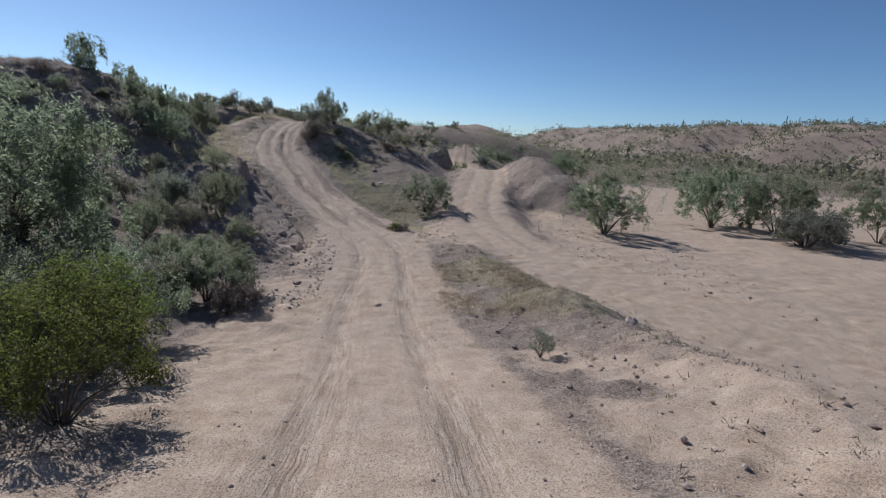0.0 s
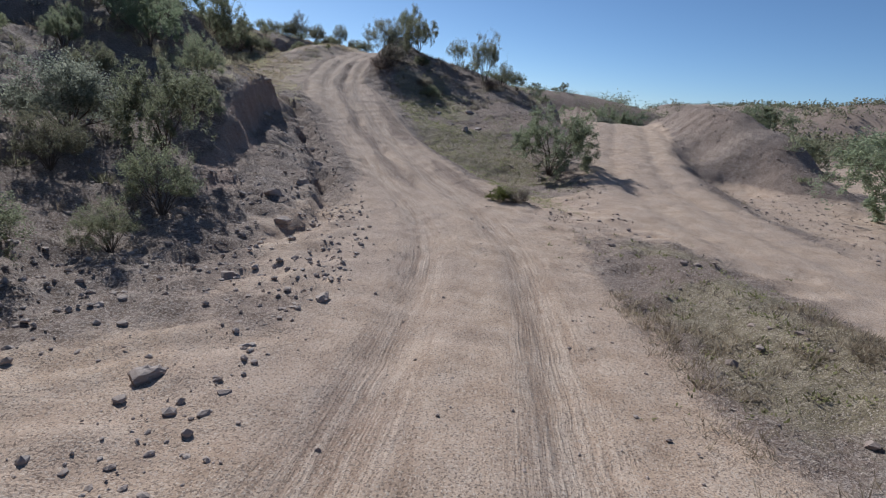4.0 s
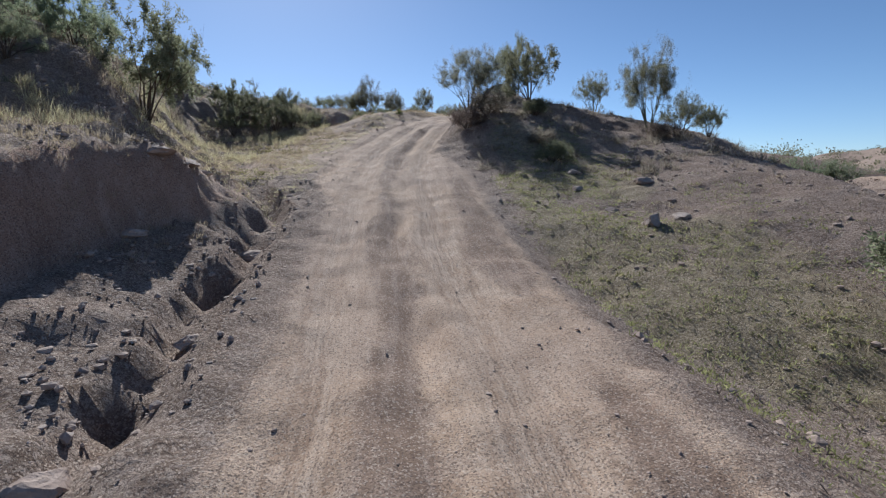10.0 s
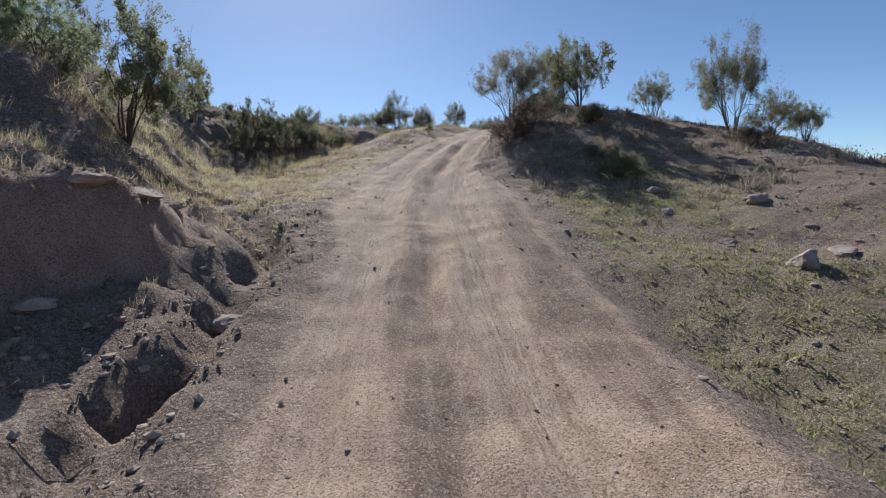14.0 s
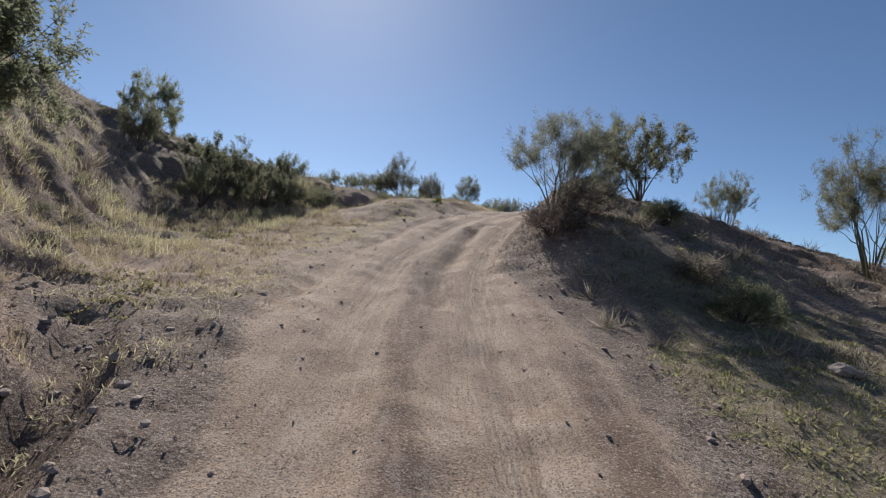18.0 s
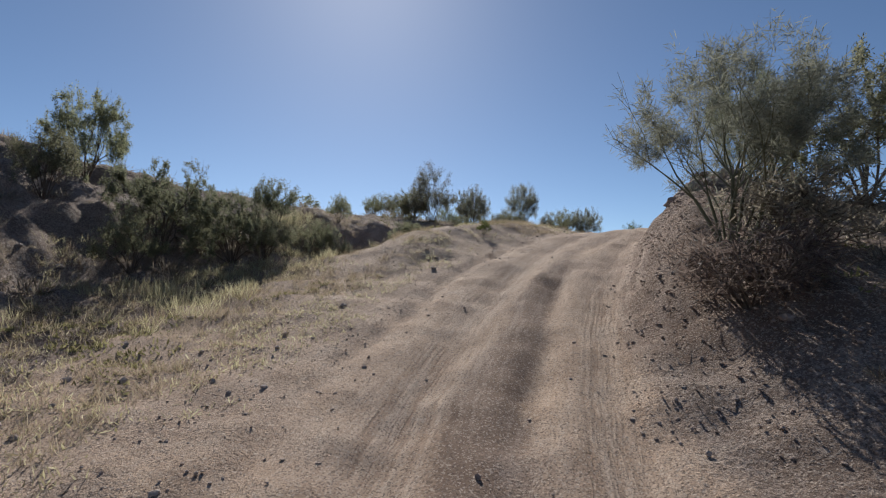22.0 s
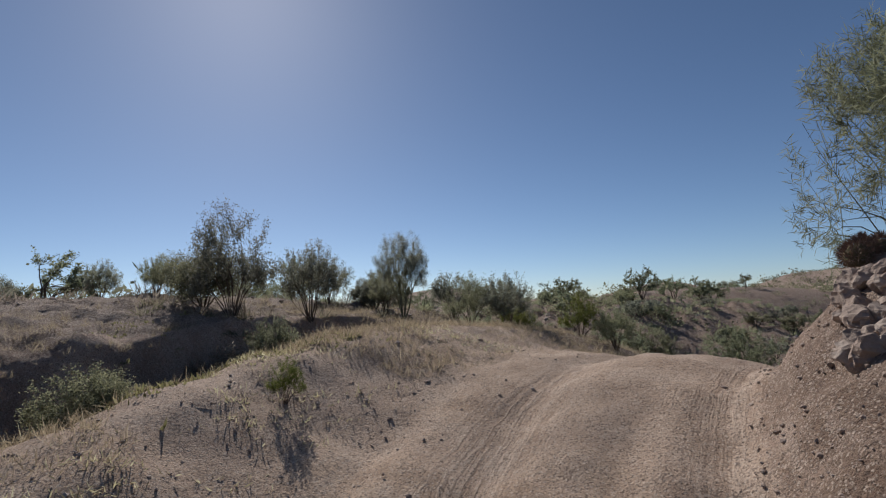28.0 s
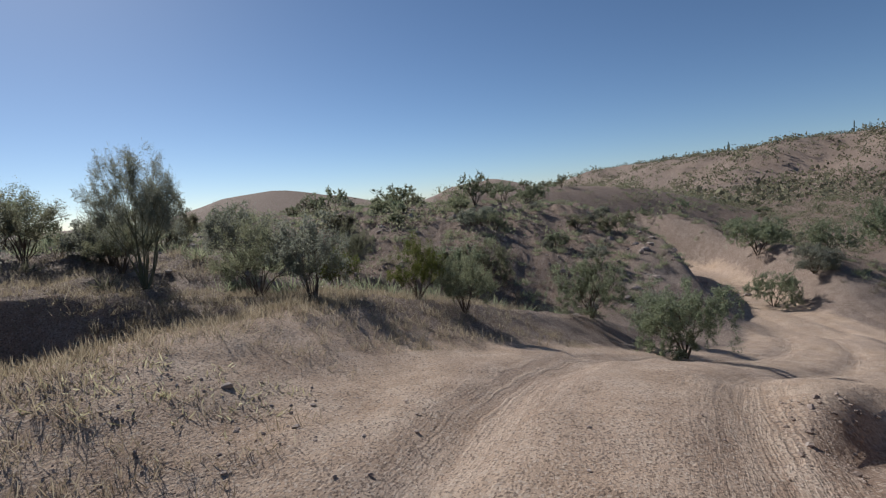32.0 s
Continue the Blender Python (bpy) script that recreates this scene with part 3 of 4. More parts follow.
def grow(kind, seed):
    stems, lean, first, shrink, levels, forks, spread, droop, per, ll, lw, radius = KINDS[kind]
    rng = np.random.default_rng(seed)
    segs, tips, ways = [], [], []

    def branch(a, way, length, r, level, stem=-1):
        steps = 2 if level > 0 else 3
        for k in range(steps):
            way = way + rng.normal(size=3) * 0.16 + np.array([0, 0, -droop])
            way = way / np.linalg.norm(way)
            b = a + way * length / steps
            r2 = r * (0.86 if k < steps - 1 else 0.75)
            segs.append((a, b, r, r2, stem))
            stem = len(segs) - 1
            if level >= levels - 2 and (level == levels - 1 or rng.random() < 0.7):
                for t in rng.uniform(0, 1, per):
                    tips.append(a + (b - a) * t)
                    ways.append(way)
            a, r = b, r2
        if level < levels - 1:
            for _ in range(forks if rng.random() < 0.8 else forks - 1):
                out = way + rng.normal(size=3) * spread
                if level < 2:
                    out[2] = abs(out[2]) * 0.6 + 0.15
                branch(a, out / np.linalg.norm(out), length * shrink * rng.uniform(0.75, 1.2), r * 0.7, level + 1, stem)

    for k in range(stems):
        turn, off = 2 * np.pi * (k + rng.uniform(-0.3, 0.3)) / stems, lean * rng.uniform(0.45, 1.15)
        way = np.array([np.cos(turn) * off, np.sin(turn) * off, 1.0])
        branch(np.array([np.cos(turn) * radius, np.sin(turn) * radius, -0.06]) * (0.15, 0.15, 1), way / np.linalg.norm(way), first * rng.uniform(0.7, 1.2), radius * rng.uniform(0.6, 1.1), 0)
    tips, ways = np.array(tips), np.array(ways)
    ways = ways * 0.5 + rng.normal(size=tips.shape) * 0.75
    top = np.percentile(tips[:, 2], 96.5)
    across = 2 * np.percentile(np.hypot(tips[:, 0], tips[:, 1]), 90)
    reach = np.hypot(2 * np.hypot(tips[:, 0], tips[:, 1]) / across, np.clip(tips[:, 2] / top - 0.45, 0, 9) / 0.55)
    keep = reach < rng.uniform(1.0, 1.12, len(tips)) + 0.10 * np.sin(5 * np.arctan2(tips[:, 1], tips[:, 0]) + seed)
    tips, ways = tips[keep], ways[keep]
    scatter = rng.normal(size=tips.shape) * 0.03
    size = np.array([GIRTH.get(kind, 1.15) / across] * 2 + [1 / top])
    leaves = blades((tips + scatter) * size, ways, ll / top * rng.uniform(0.6, 1.2, len(tips)), lw / top * rng.uniform(0.7, 1.2, len(tips)), rng)
    whole = []
    for a, b, ra, rb, stem in segs:
        whole.append((stem < 0 or whole[stem]) and b[2] < top and 2 * np.hypot(b[0], b[1]) < across * 1.05 and ra > radius * 0.045)
    return tubes([((a - (b - a) * 0.04) * size, b * size, ra / top, rb / top) for (a, b, ra, rb, _), ok in zip(segs, whole) if ok], 4 if levels > 3 else 5), leaves


STOCK = {}


def plant(kind, x, y, height, leaf, bark, name, label, category, turn=0.0, wide=1.0, seed=1, sink=0.03, group=""):
    key = (kind, seed, leaf.name)
    root = new(name)
    root.empty_display_size = 0.2
    if key not in STOCK:
        wood, leaves = grow(kind, seed)
        STOCK[key] = (part("trunk", *wood, bark, root), part("crown", *leaves, leaf, root))
    else:
        for o in STOCK[key]:
            c = o.copy()
            scene.collection.objects.link(c)
            c.parent = root
    root.matrix_basis = pose(x, y, ground_at(x, y) - sink * height, 0, 0, turn) @ Matrix.Diagonal((height * wide, height * wide, height, 1))
    return tagged(root, label, category, group)


LEAVES = {"green": LEAF_GREEN, "olive": LEAF_OLIVE, "grey": LEAF_GREY, "bright": LEAF_BRIGHT, "dry": DRY_TWIG}
WORDS = {
    "mesquite": ("tree", "mesquite_tree", "spreading dark-trunked mesquite tree with feathery green crown on stony slope"),
    "paloverde": ("tree", "palo_verde_tree", "sparse palo verde tree with upright pale green branches on a mound"),
    "creosote": ("bush", "creosote_bush", "many-stemmed creosote bush with small olive leaves on dry ground"),
    "saltbush": ("bush", "desert_shrub", "low rounded grey-green desert shrub on sandy soil"),
    "brittle": ("bush", "dry_bush", "leafless grey dry bush on stony ground"),
}
# kind, leaves, x, y, height, width against height, turn, seed
GROWTH = [
    # lower left slope and the start
    ("mesquite", "green", -9.9, 11.0, 4.4, 1.0, 20, 1), ("creosote", "bright", -3.8, 4.7, 1.7, 1.1, 10, 1), ("creosote", "bright", -4.8, 6.6, 1.7, 1.15, 80, 2), ("creosote", "bright", -4.9, 5.3, 1.5, 1.1, 150, 1), ("creosote", "green", -5.9, 5.9, 1.6, 1.1, 250, 2), ("creosote", "green", -6.6, 7.7, 1.8, 1.1, 310, 1),
    ("creosote", "green", -5.7, 8.8, 1.9, 1.1, 200, 1), ("mesquite", "green", -6.1, 12.6, 1.8, 1.1, 140, 2), ("creosote", "green", -10.0, 16.5, 1.4, 0.9, 30, 2), ("mesquite", "green", -9.7, 21.8, 2.0, 0.95, 260, 1),
    ("creosote", "olive", -10.0, 19.3, 1.1, 1.2, 90, 1), ("saltbush", "grey", -11.8, 21.4, 1.6, 1.0, 40, 1), ("mesquite", "olive", -16.3, 22.8, 2.0, 0.9, 300, 3), ("mesquite", "green", -18.2, 21.0, 2.4, 0.9, 100, 2),
    ("mesquite", "green", -12.2, 14.2, 2.3, 1.0, 60, 3), ("creosote", "olive", -8.4, 14.9, 1.0, 1.2, 15, 2), ("saltbush", "olive", -12.8, 18.0, 1.2, 1.1, 75, 2), ("creosote", "green", -14.5, 17.2, 1.5, 1.0, 120, 1),
    ("mesquite", "green", -14.8, 10.5, 2.8, 0.9, 210, 1), ("creosote", "olive", -7.4, 17.8, 0.8, 1.2, 250, 1), ("saltbush", "grey", -8.7, 9.0, 1.1, 1.2, 330, 1), ("creosote", "green", -7.5, 6.8, 1.3, 1.1, 20, 2),
    ("mesquite", "green", -5.9, 13.5, 1.45, 1.1, 40, 3), ("saltbush", "olive", -6.7, 12.0, 1.0, 1.2, 140, 1), ("brittle", "dry", -5.0, 11.9, 0.7, 1.3, 240, 1), ("brittle", "dry", -5.3, 2.8, 0.8, 1.2, 0, 1), ("creosote", "olive", -12.0, 26.2, 1.5, 1.0, 70, 1), ("saltbush", "olive", -10.9, 24.2, 1.0, 1.2, 10, 1), ("creosote", "olive", -14.3, 24.8, 1.2, 1.1, 10, 2),
    # left hilltop
    ("mesquite", "green", -16.7, 33.5, 2.9, 1.0, 0, 2), ("mesquite", "green", -24.0, 34.6, 2.3, 0.95, 130, 1), ("mesquite", "olive", -26.4, 42.1, 2.5, 0.8, 70, 3), ("mesquite", "green", -22.7, 42.2, 2.05, 1.05, 90, 1),
    ("creosote", "olive", -21.9, 41.2, 1.3, 1.0, 240, 1), ("creosote", "olive", -24.0, 40.4, 1.5, 0.9, 20, 2), ("creosote", "olive", -20.7, 43.4, 1.1, 1.2, 130, 1), ("creosote", "olive", -20.7, 44.9, 1.0, 1.2, 40, 2),
    ("creosote", "olive", -21.6, 46.6, 0.85, 0.8, 40, 1), ("mesquite", "green", -21.3, 43.0, 1.7, 1.0, 310, 3), ("creosote", "green", -21.9, 44.6, 1.3, 1.0, 170, 2),
    ("creosote", "grey", -20.8, 50.2, 2.1, 0.75, 190, 1), ("saltbush", "olive", -21.9, 50.6, 1.1, 0.9, 10, 2), ("brittle", "dry", -20.2, 49.5, 0.7, 1.3, 10, 1), ("creosote", "olive", -24.4, 52.0, 1.1, 0.9, 10, 1), ("creosote", "grey", -26.8, 52.0, 1.1, 0.9, 90, 2),
    ("saltbush", "grey", -29.8, 51.0, 1.0, 1.1, 10, 1), ("creosote", "olive", -25.4, 52.5, 1.05, 0.9, 70, 2), ("creosote", "olive", -23.5, 51.6, 0.95, 1.0, 20, 1), ("creosote", "bright", -17.0, 46.8, 0.42, 0.8, 20, 1), ("saltbush", "olive", -18.9, 46.3, 0.6, 1.2, 40, 1), ("saltbush", "grey", -19.8, 47.4, 0.7, 1.2, 140, 2), ("creosote", "olive", -20.4, 45.6, 0.8, 1.1, 240, 1), ("creosote", "green", -18.6, 48.6, 0.7, 1.1, 90, 2), ("brittle", "dry", -19.3, 49.2, 0.6, 1.3, 200, 1),
    ("creosote", "grey", -19.9, 51.3, 1.5, 0.9, 60, 2), ("creosote", "olive", -17.3, 53.4, 1.2, 1.0, 10, 1), ("creosote", "grey", -16.4, 53.0, 1.15, 1.0, 100, 2),
    # beyond the crest
    ("paloverde", "grey", -18.8, 53.2, 2.0, 0.7, 50, 1), ("creosote", "grey", -18.4, 55.4, 1.25, 1.1, 150, 2), ("creosote", "olive", -19.6, 53.9, 1.1, 1.1, 80, 1), ("creosote", "olive", -21.4, 54.2, 1.1, 1.2, 170, 2),
    ("saltbush", "grey", -20.3, 54.6, 0.8, 1.2, 130, 2), ("creosote", "bright", -15.1, 54.0, 1.0, 0.9, 10, 1), ("creosote", "olive", -14.4, 53.8, 0.85, 1.1, 60, 2), ("creosote", "bright", -16.9, 56.0, 0.9, 1.2, 90, 2),
    ("mesquite", "green", -10.3, 56.0, 1.6, 1.1, 200, 1), ("mesquite", "green", -11.6, 57.8, 1.4, 1.2, 20, 2), ("saltbush", "grey", -9.4, 59.6, 1.1, 1.2, 20, 1), ("creosote", "green", -24.5, 57, 1.8, 1.1, 60, 1), ("mesquite", "olive", -27.5, 58, 2.1, 1.0, 60, 2),
    ("mesquite", "olive", -23.0, 60.5, 2.0, 1.0, 10, 3), ("paloverde", "olive", -19.8, 70.8, 2.5, 0.8, 10, 2), ("mesquite", "olive", -13.5, 70.2, 2.2, 1.1, 10, 1),
    # mound on the right of the climb
    ("paloverde", "grey", -11.6, 42.35, 2.5, 1.1, 0, 1), ("paloverde", "green", -11.45, 47.85, 2.7, 0.92, 90, 3), ("mesquite", "olive", -10.1, 45.0, 2.2, 1.0, 200, 1), ("paloverde", "olive", -8.0, 47.6, 1.9, 0.9, 190, 2),
    ("paloverde", "olive", -5.6, 43.8, 3.1, 0.8, 100, 2), ("creosote", "olive", -4.6, 44.6, 1.5, 1.0, 10, 1), ("creosote", "olive", -3.7, 45.2, 1.1, 1.0, 210, 2), ("saltbush", "olive", -8.0, 39.8, 0.65, 1.2, 10, 1),
    ("brittle", "dry", -11.4, 41.7, 0.8, 1.3, 10, 1), ("brittle", "dry", -11.0, 42.6, 0.9, 1.3, 110, 1), ("saltbush", "olive", -9.4, 43.2, 0.6, 1.2, 10, 2), ("brittle", "dry", -5.2, 43.2, 0.6, 1.4, 110, 1), ("brittle", "dry", -8.6, 41.0, 0.5, 1.4, 60, 1),
    # fork, wash and far side
    ("mesquite", "green", -1.2, 31.2, 2.5, 1.2, 20, 3), ("saltbush", "bright", -2.5, 24.9, 0.36, 1.6, 20, 1), ("brittle", "dry", -2.1, 25.0, 0.4, 1.4, 20, 1), ("mesquite", "green", 9.2, 28.8, 3.2, 1.35, 60, 1),
    ("mesquite", "green", 18.0, 34.0, 4.2, 1.25, 10, 2), ("mesquite", "green", 21.4, 32.6, 3.9, 1.2, 110, 1), ("saltbush", "grey", 20.6, 28.4, 2.1, 1.5, 10, 2), ("mesquite", "green", 26.8, 31.0, 3.6, 1.0, 10, 3), ("mesquite", "green", 9.8, 42.4, 2.1, 1.3, 80, 1),
    ("mesquite", "olive", 31, 45, 3.0, 1.1, 20, 2), ("mesquite", "green", 25, 50, 2.8, 1.2, 70, 1), ("mesquite", "green", 16, 52, 2.6, 1.2, 70, 3), ("creosote", "grey", 2.0, 8.9, 0.6, 0.9, 20, 1),
    ("mesquite", "green", 1.6, 73.4, 2.0, 1.2, 20, 3), ("mesquite", "green", 5.4, 81.5, 2.8, 1.3, 20, 1), ("mesquite", "green", 8.0, 78.5, 2.2, 1.3, 120, 2), ("saltbush", "grey", 4.6, 74.6, 1.5, 1.4, 20, 1), ("mesquite", "green", 20, 89, 4.0, 1.0, 20, 2),
]
for kind, leaf, x, y, h, wide, turn, seed in GROWTH:
    category, name, label = WORDS[kind]
    bark = BARK_GREEN if kind == "paloverde" else DRY_TWIG if kind == "brittle" else BARK
    if leaf == "bright":
        label = "fresh yellow-green leafy bush beside the dirt track"
    elif leaf == "grey" and kind == "creosote":
        label = "tall thin grey-leaved bush on the bank's edge"
    plant(kind, x, y, h, LEAVES[leaf], bark, name, label, category, turn, wide, seed)

# shrubs crowding the slope left of the wash
rng = np.random.default_rng(31)
kept = [(g[2], g[3]) for g in GROWTH]
while len(kept) < len(GROWTH) + 60:
    x, y = rng.uniform(-24, -6), rng.uniform(5, 35)
    d = beside(np.array([x]), np.array([y]), TRACK_FINE)[0][0]
    if d > (-6.2 if y > 20 else -5.0) or min(math.hypot(x - a, y - b) for a, b in kept) < 1.15:
        continue
    kind, leaf, hi = (("creosote", "green", 1.3), ("saltbush", "olive", 0.9), ("creosote", "olive", 1.2), ("mesquite", "green", 1.8), ("brittle", "dry", 0.8))[rng.integers(5)]
    category, name, label = WORDS[kind]
    plant(kind, x, y, hi * rng.uniform(0.65, 1.15), LEAVES[leaf], DRY_TWIG if kind == "brittle" else BARK, name, label, category, rng.uniform(0, 360), rng.uniform(0.95, 1.3), int(rng.integers(1, 3)))
    kept.append((x, y))

# shrubs over the hills beyond the track
rng = np.random.default_rng(5)
count = 0
while count < 150:
    x, y = rng.uniform(-70, 75), rng.uniform(18, 150)
    d = beside(np.array([x]), np.array([y]), TRACK_FINE)[0][0]
    d2 = beside(np.array([x]), np.array([y]), SADDLE_FINE)[0][0]
    if abs(d) < (17 if y < 62 else 9) or abs(d2) < 4.5 or (-2 < x < 40 and y < 42) or (x < -14 and y < 30 and x > -15) or (x > -16 and x < -2 and y < 52):
        continue
    z, sand, *_ = land(np.array([x]), np.array([y]))
    if sand[0] > 0.5 and rng.random() < 0.8:
        continue
    kind, leaf, hi, words = (("far_bush", "olive", 1.2, "creosote"), ("far_bush", "grey", 1.0, "saltbush"), ("far_tree", "green", 2.2, "mesquite"), ("far_tree", "olive", 1.9, "mesquite"), ("far_bush", "green", 1.3, "creosote"))[rng.integers(5)]
    category, name, label = WORDS[words]
    plant(kind, x, y, hi * rng.uniform(0.6, 1.15), LEAVES[leaf], BARK, name, label, category, rng.uniform(0, 360), rng.uniform(0.9, 1.35), int(rng.integers(1, 4)))
    count += 1


count = 0
while count < 110:
    x, y = rng.uniform(-52, -2), rng.uniform(54, 104)
    if abs(beside(np.array([x]), np.array([y]), TRACK_FINE)[0][0]) < 4.5 or abs(beside(np.array([x]), np.array([y]), SADDLE_FINE)[0][0]) < 4 or np.hypot(x + 15, y - 50) < 9:
        continue
    kind, leaf, hi, words = (("far_bush", "olive", 1.15, "creosote"), ("far_bush", "grey", 1.0, "saltbush"), ("far_tree", "green", 1.9, "mesquite"), ("far_bush", "olive", 1.3, "creosote"), ("far_bush", "green", 1.2, "creosote"))[rng.integers(5)]
    category, name, label = WORDS[words]
    plant(kind, x, y, hi * rng.uniform(0.6, 1.2), LEAVES[leaf], BARK, name, label, category, rng.uniform(0, 360), rng.uniform(0.9, 1.35), int(rng.integers(1, 4)))
    count += 1
plant("far_tree", -13.4, 86.0, 2.6, LEAF_GREEN, BARK, "mesquite_tree", "round dark mesquite tree alone on the far hill's crest", "tree", 40, 0.9, 2)


# ---- what nobody could count: far scrub, grass, weeds, gravel ----
def stuff(name, pieces, material, label, category, smooth=False):
    verts, faces, o = [], [], 0
    for v, f in pieces:
        verts.append(v)
        faces.append(f + o)
        o += len(v)
    ob = part(name, np.concatenate(verts), np.concatenate(faces), material, smooth=smooth)
    return tagged(ob, label, category, kind="stuff")


def far_scrub(count, near, far_away, material, seed, name, label):
    rng = np.random.default_rng(seed)
    r = np.sqrt(rng.uniform(near**2, far_away**2, count * 3))
    a = np.radians(rng.uniform(-62, 62, count * 3))
    x, y = -6 + r * np.sin(a), 20 + r * np.cos(a)
    z, sand, *_ = land(x, y)
    ok = (sand < 0.6) & (beside(x, y, SADDLE_FINE)[0] ** 2 > 30) & (beside(x, y, TRACK_FINE)[0] ** 2 > 150)
    x, y, z, r = x[ok][:count], y[ok][:count], z[ok][:count], r[ok][:count]
    n = len(x)
    per = 100 if near < 100 else 22
    size = rng.uniform(0.5, 1.25, n) * np.where(rng.random(n) < 0.15, 1.9, 1.0) * (1.0 if near < 100 else 2.2)
    leaf = 0.3 if near < 100 else 0.8
    p = rng.normal(size=(n, per, 3)) * np.array([0.55, 0.55, 0.3]) * size[:, None, None]
    p[..., 2] = np.abs(p[..., 2] + 0.3 * size[:, None])
    at = (p + np.stack([x, y, z], -1)[:, None]).reshape(-1, 3)
    return stuff(name, [blades(at, rng.normal(size=at.shape) + (0, 0, 0.4), np.repeat(size, per) * leaf * rng.uniform(0.35, 0.7, n * per), np.repeat(size, per) * 0.32 * leaf, rng)], material, label, "scrub")


far_scrub(3000, 45, 190, LEAF_OLIVE, 1, "valley_scrub", "scattered olive scrub over the valley and low hills")
far_scrub(12000, 140, 720, LEAF_OLIVE, 2, "mesa_scrub", "distant dark scrub dotted over the mesa slopes")


def scatter(count, box, test, seed):
    rng = np.random.default_rng(seed)
    x, y = rng.uniform(box[0], box[1], count), rng.uniform(box[2], box[3], count)
    d, _, s = beside(x, y, TRACK_FINE)
    d2 = beside(x, y, SADDLE_FINE)[0]
    z, sand, clay, weeds, *_ = land(x, y)
    patch = fbm(x / 1.9, y / 1.9, 3, 200 + seed)
    ok = rng.random(count) < np.clip(test(x, y, d, d2, z, sand, weeds, patch), 0, 1)
    return np.stack([x, y, z], -1)[ok], rng


def tufts(name, count, box, test, seed, per, height, width, lean, material, label, category):
    at, rng = scatter(count, box, test, seed)
    n = len(at)
    hs = rng.uniform(0.5, 1.2, n)
    root = np.repeat(at, per, 0) + rng.normal(size=(n * per, 3)) * np.array([1, 1, 0.0]) * max(0.05, 0.4 * height - 0.06) - (0, 0, 0.02)
    way = rng.normal(size=(n * per, 3)) * lean + (0, 0, 1)
    way[:, 2] = np.abs(way[:, 2])
    return stuff(name, [blades(root, way, np.repeat(hs, per) * height * rng.uniform(0.5, 1.2, n * per), width, rng)], material, label, category)


tufts("dry_grass", 46000, (-24, -8, 24, 56), lambda x, y, d, d2, z, sand, w, p: sstep(-2.6, -3.6, d) * sstep(-11, -6, d) * sstep(-0.3, 0.2, p) * sstep(24, 34, y) * 0.6, 1, 18, 0.17, 0.0055, 0.65, STRAW, "straw-coloured dry grass along the track's edge", "grass")
tufts("crest_grass", 5000, (-20, -11, 48, 55), lambda x, y, d, d2, z, sand, w, p: sstep(-0.4, 0.2, p) * sstep(-1.5, -2.6, d) * sstep(-9, -5, d), 2, 16, 0.14, 0.0055, 0.65, STRAW, "pale dry grass over the crest", "grass")
tufts("right_grass", 5200, (-12, 8, 26, 50), lambda x, y, d, d2, z, sand, w, p: sstep(2.4, 3.5, d) * sstep(0.1, 0.45, p) * (np.abs(d2) > 2.5), 3, 14, 0.17, 0.006, 0.65, STRAW, "tufts of dry grass on the stony mound", "grass")
tufts("hilltop_grass", 15000, (-30, -8, 8, 42), lambda x, y, d, d2, z, sand, w, p: sstep(-4.6, -5.3, d) * sstep(0.05, 0.4, p), 4, 14, 0.28, 0.008, 0.55, STRAW, "dry grass between shrubs on the hillside", "grass")
tufts("green_weeds", 56000, (-12, 9, 4, 48), lambda x, y, d, d2, z, sand, w, p: w * sstep(-0.2, 0.25, p) * 0.75, 5, 8, 0.075, 0.024, 1.3, LEAF_WEED, "low yellow-green weeds covering the slope", "weeds")
tufts("dry_weeds", 22000, (-12, 10, 2, 50), lambda x, y, d, d2, z, sand, w, p: np.clip(w + 0.15, 0, 1) * sstep(0.2, -0.2, p) * sstep(1.9, 2.6, d) * (np.abs(d2) > 2), 6, 8, 0.11, 0.014, 1.2, DRY_TWIG, "brittle grey-brown dry weeds on the ground", "weeds")
tufts("slope_litter", 16000, (-26, -3, 3, 50), lambda x, y, d, d2, z, sand, w, p: sstep(-3.2, -4.5, d) * sstep(0.1, -0.3, p) * (1 - sand) * 0.6, 7, 7, 0.12, 0.012, 1.1, DRY_TWIG, "dead twigs and litter on the stony slope", "litter")
tufts("slope_weeds", 24000, (-9, 1, 25, 43), lambda x, y, d, d2, z, sand, w, p: sstep(2.2, 3.0, d) * sstep(8.5, 5.5, d) * sstep(-0.25, 0.15, p + 0.25 * sstep(5.5, 3.5, d)) * (np.abs(d2) > 3) * 0.65, 31, 12, 0.065, 0.012, 1.3, LEAF_WEED, "mat of low yellow-green weeds beside the climb", "weeds")
tufts("shoulder_weeds", 26000, (-20, -11, 32, 50), lambda x, y, d, d2, z, sand, w, p: sstep(-1.9, -2.6, d) * sstep(-7, -5, d) * sstep(-0.2, 0.3, p) * 0.7, 32, 9, 0.09, 0.010, 1.2, STRAW, "short dry stubble over the track's shoulder", "weeds")
tufts("golden_grass", 9000, (-23, -9, 27, 46), lambda x, y, d, d2, z, sand, w, p: sstep(-4.4, -5.0, d) * sstep(-12, -9, d) * sstep(-0.15, 0.25, p), 33, 22, 0.30, 0.007, 0.5, STRAW, "golden dry grass on the steep slope above the gully", "grass")
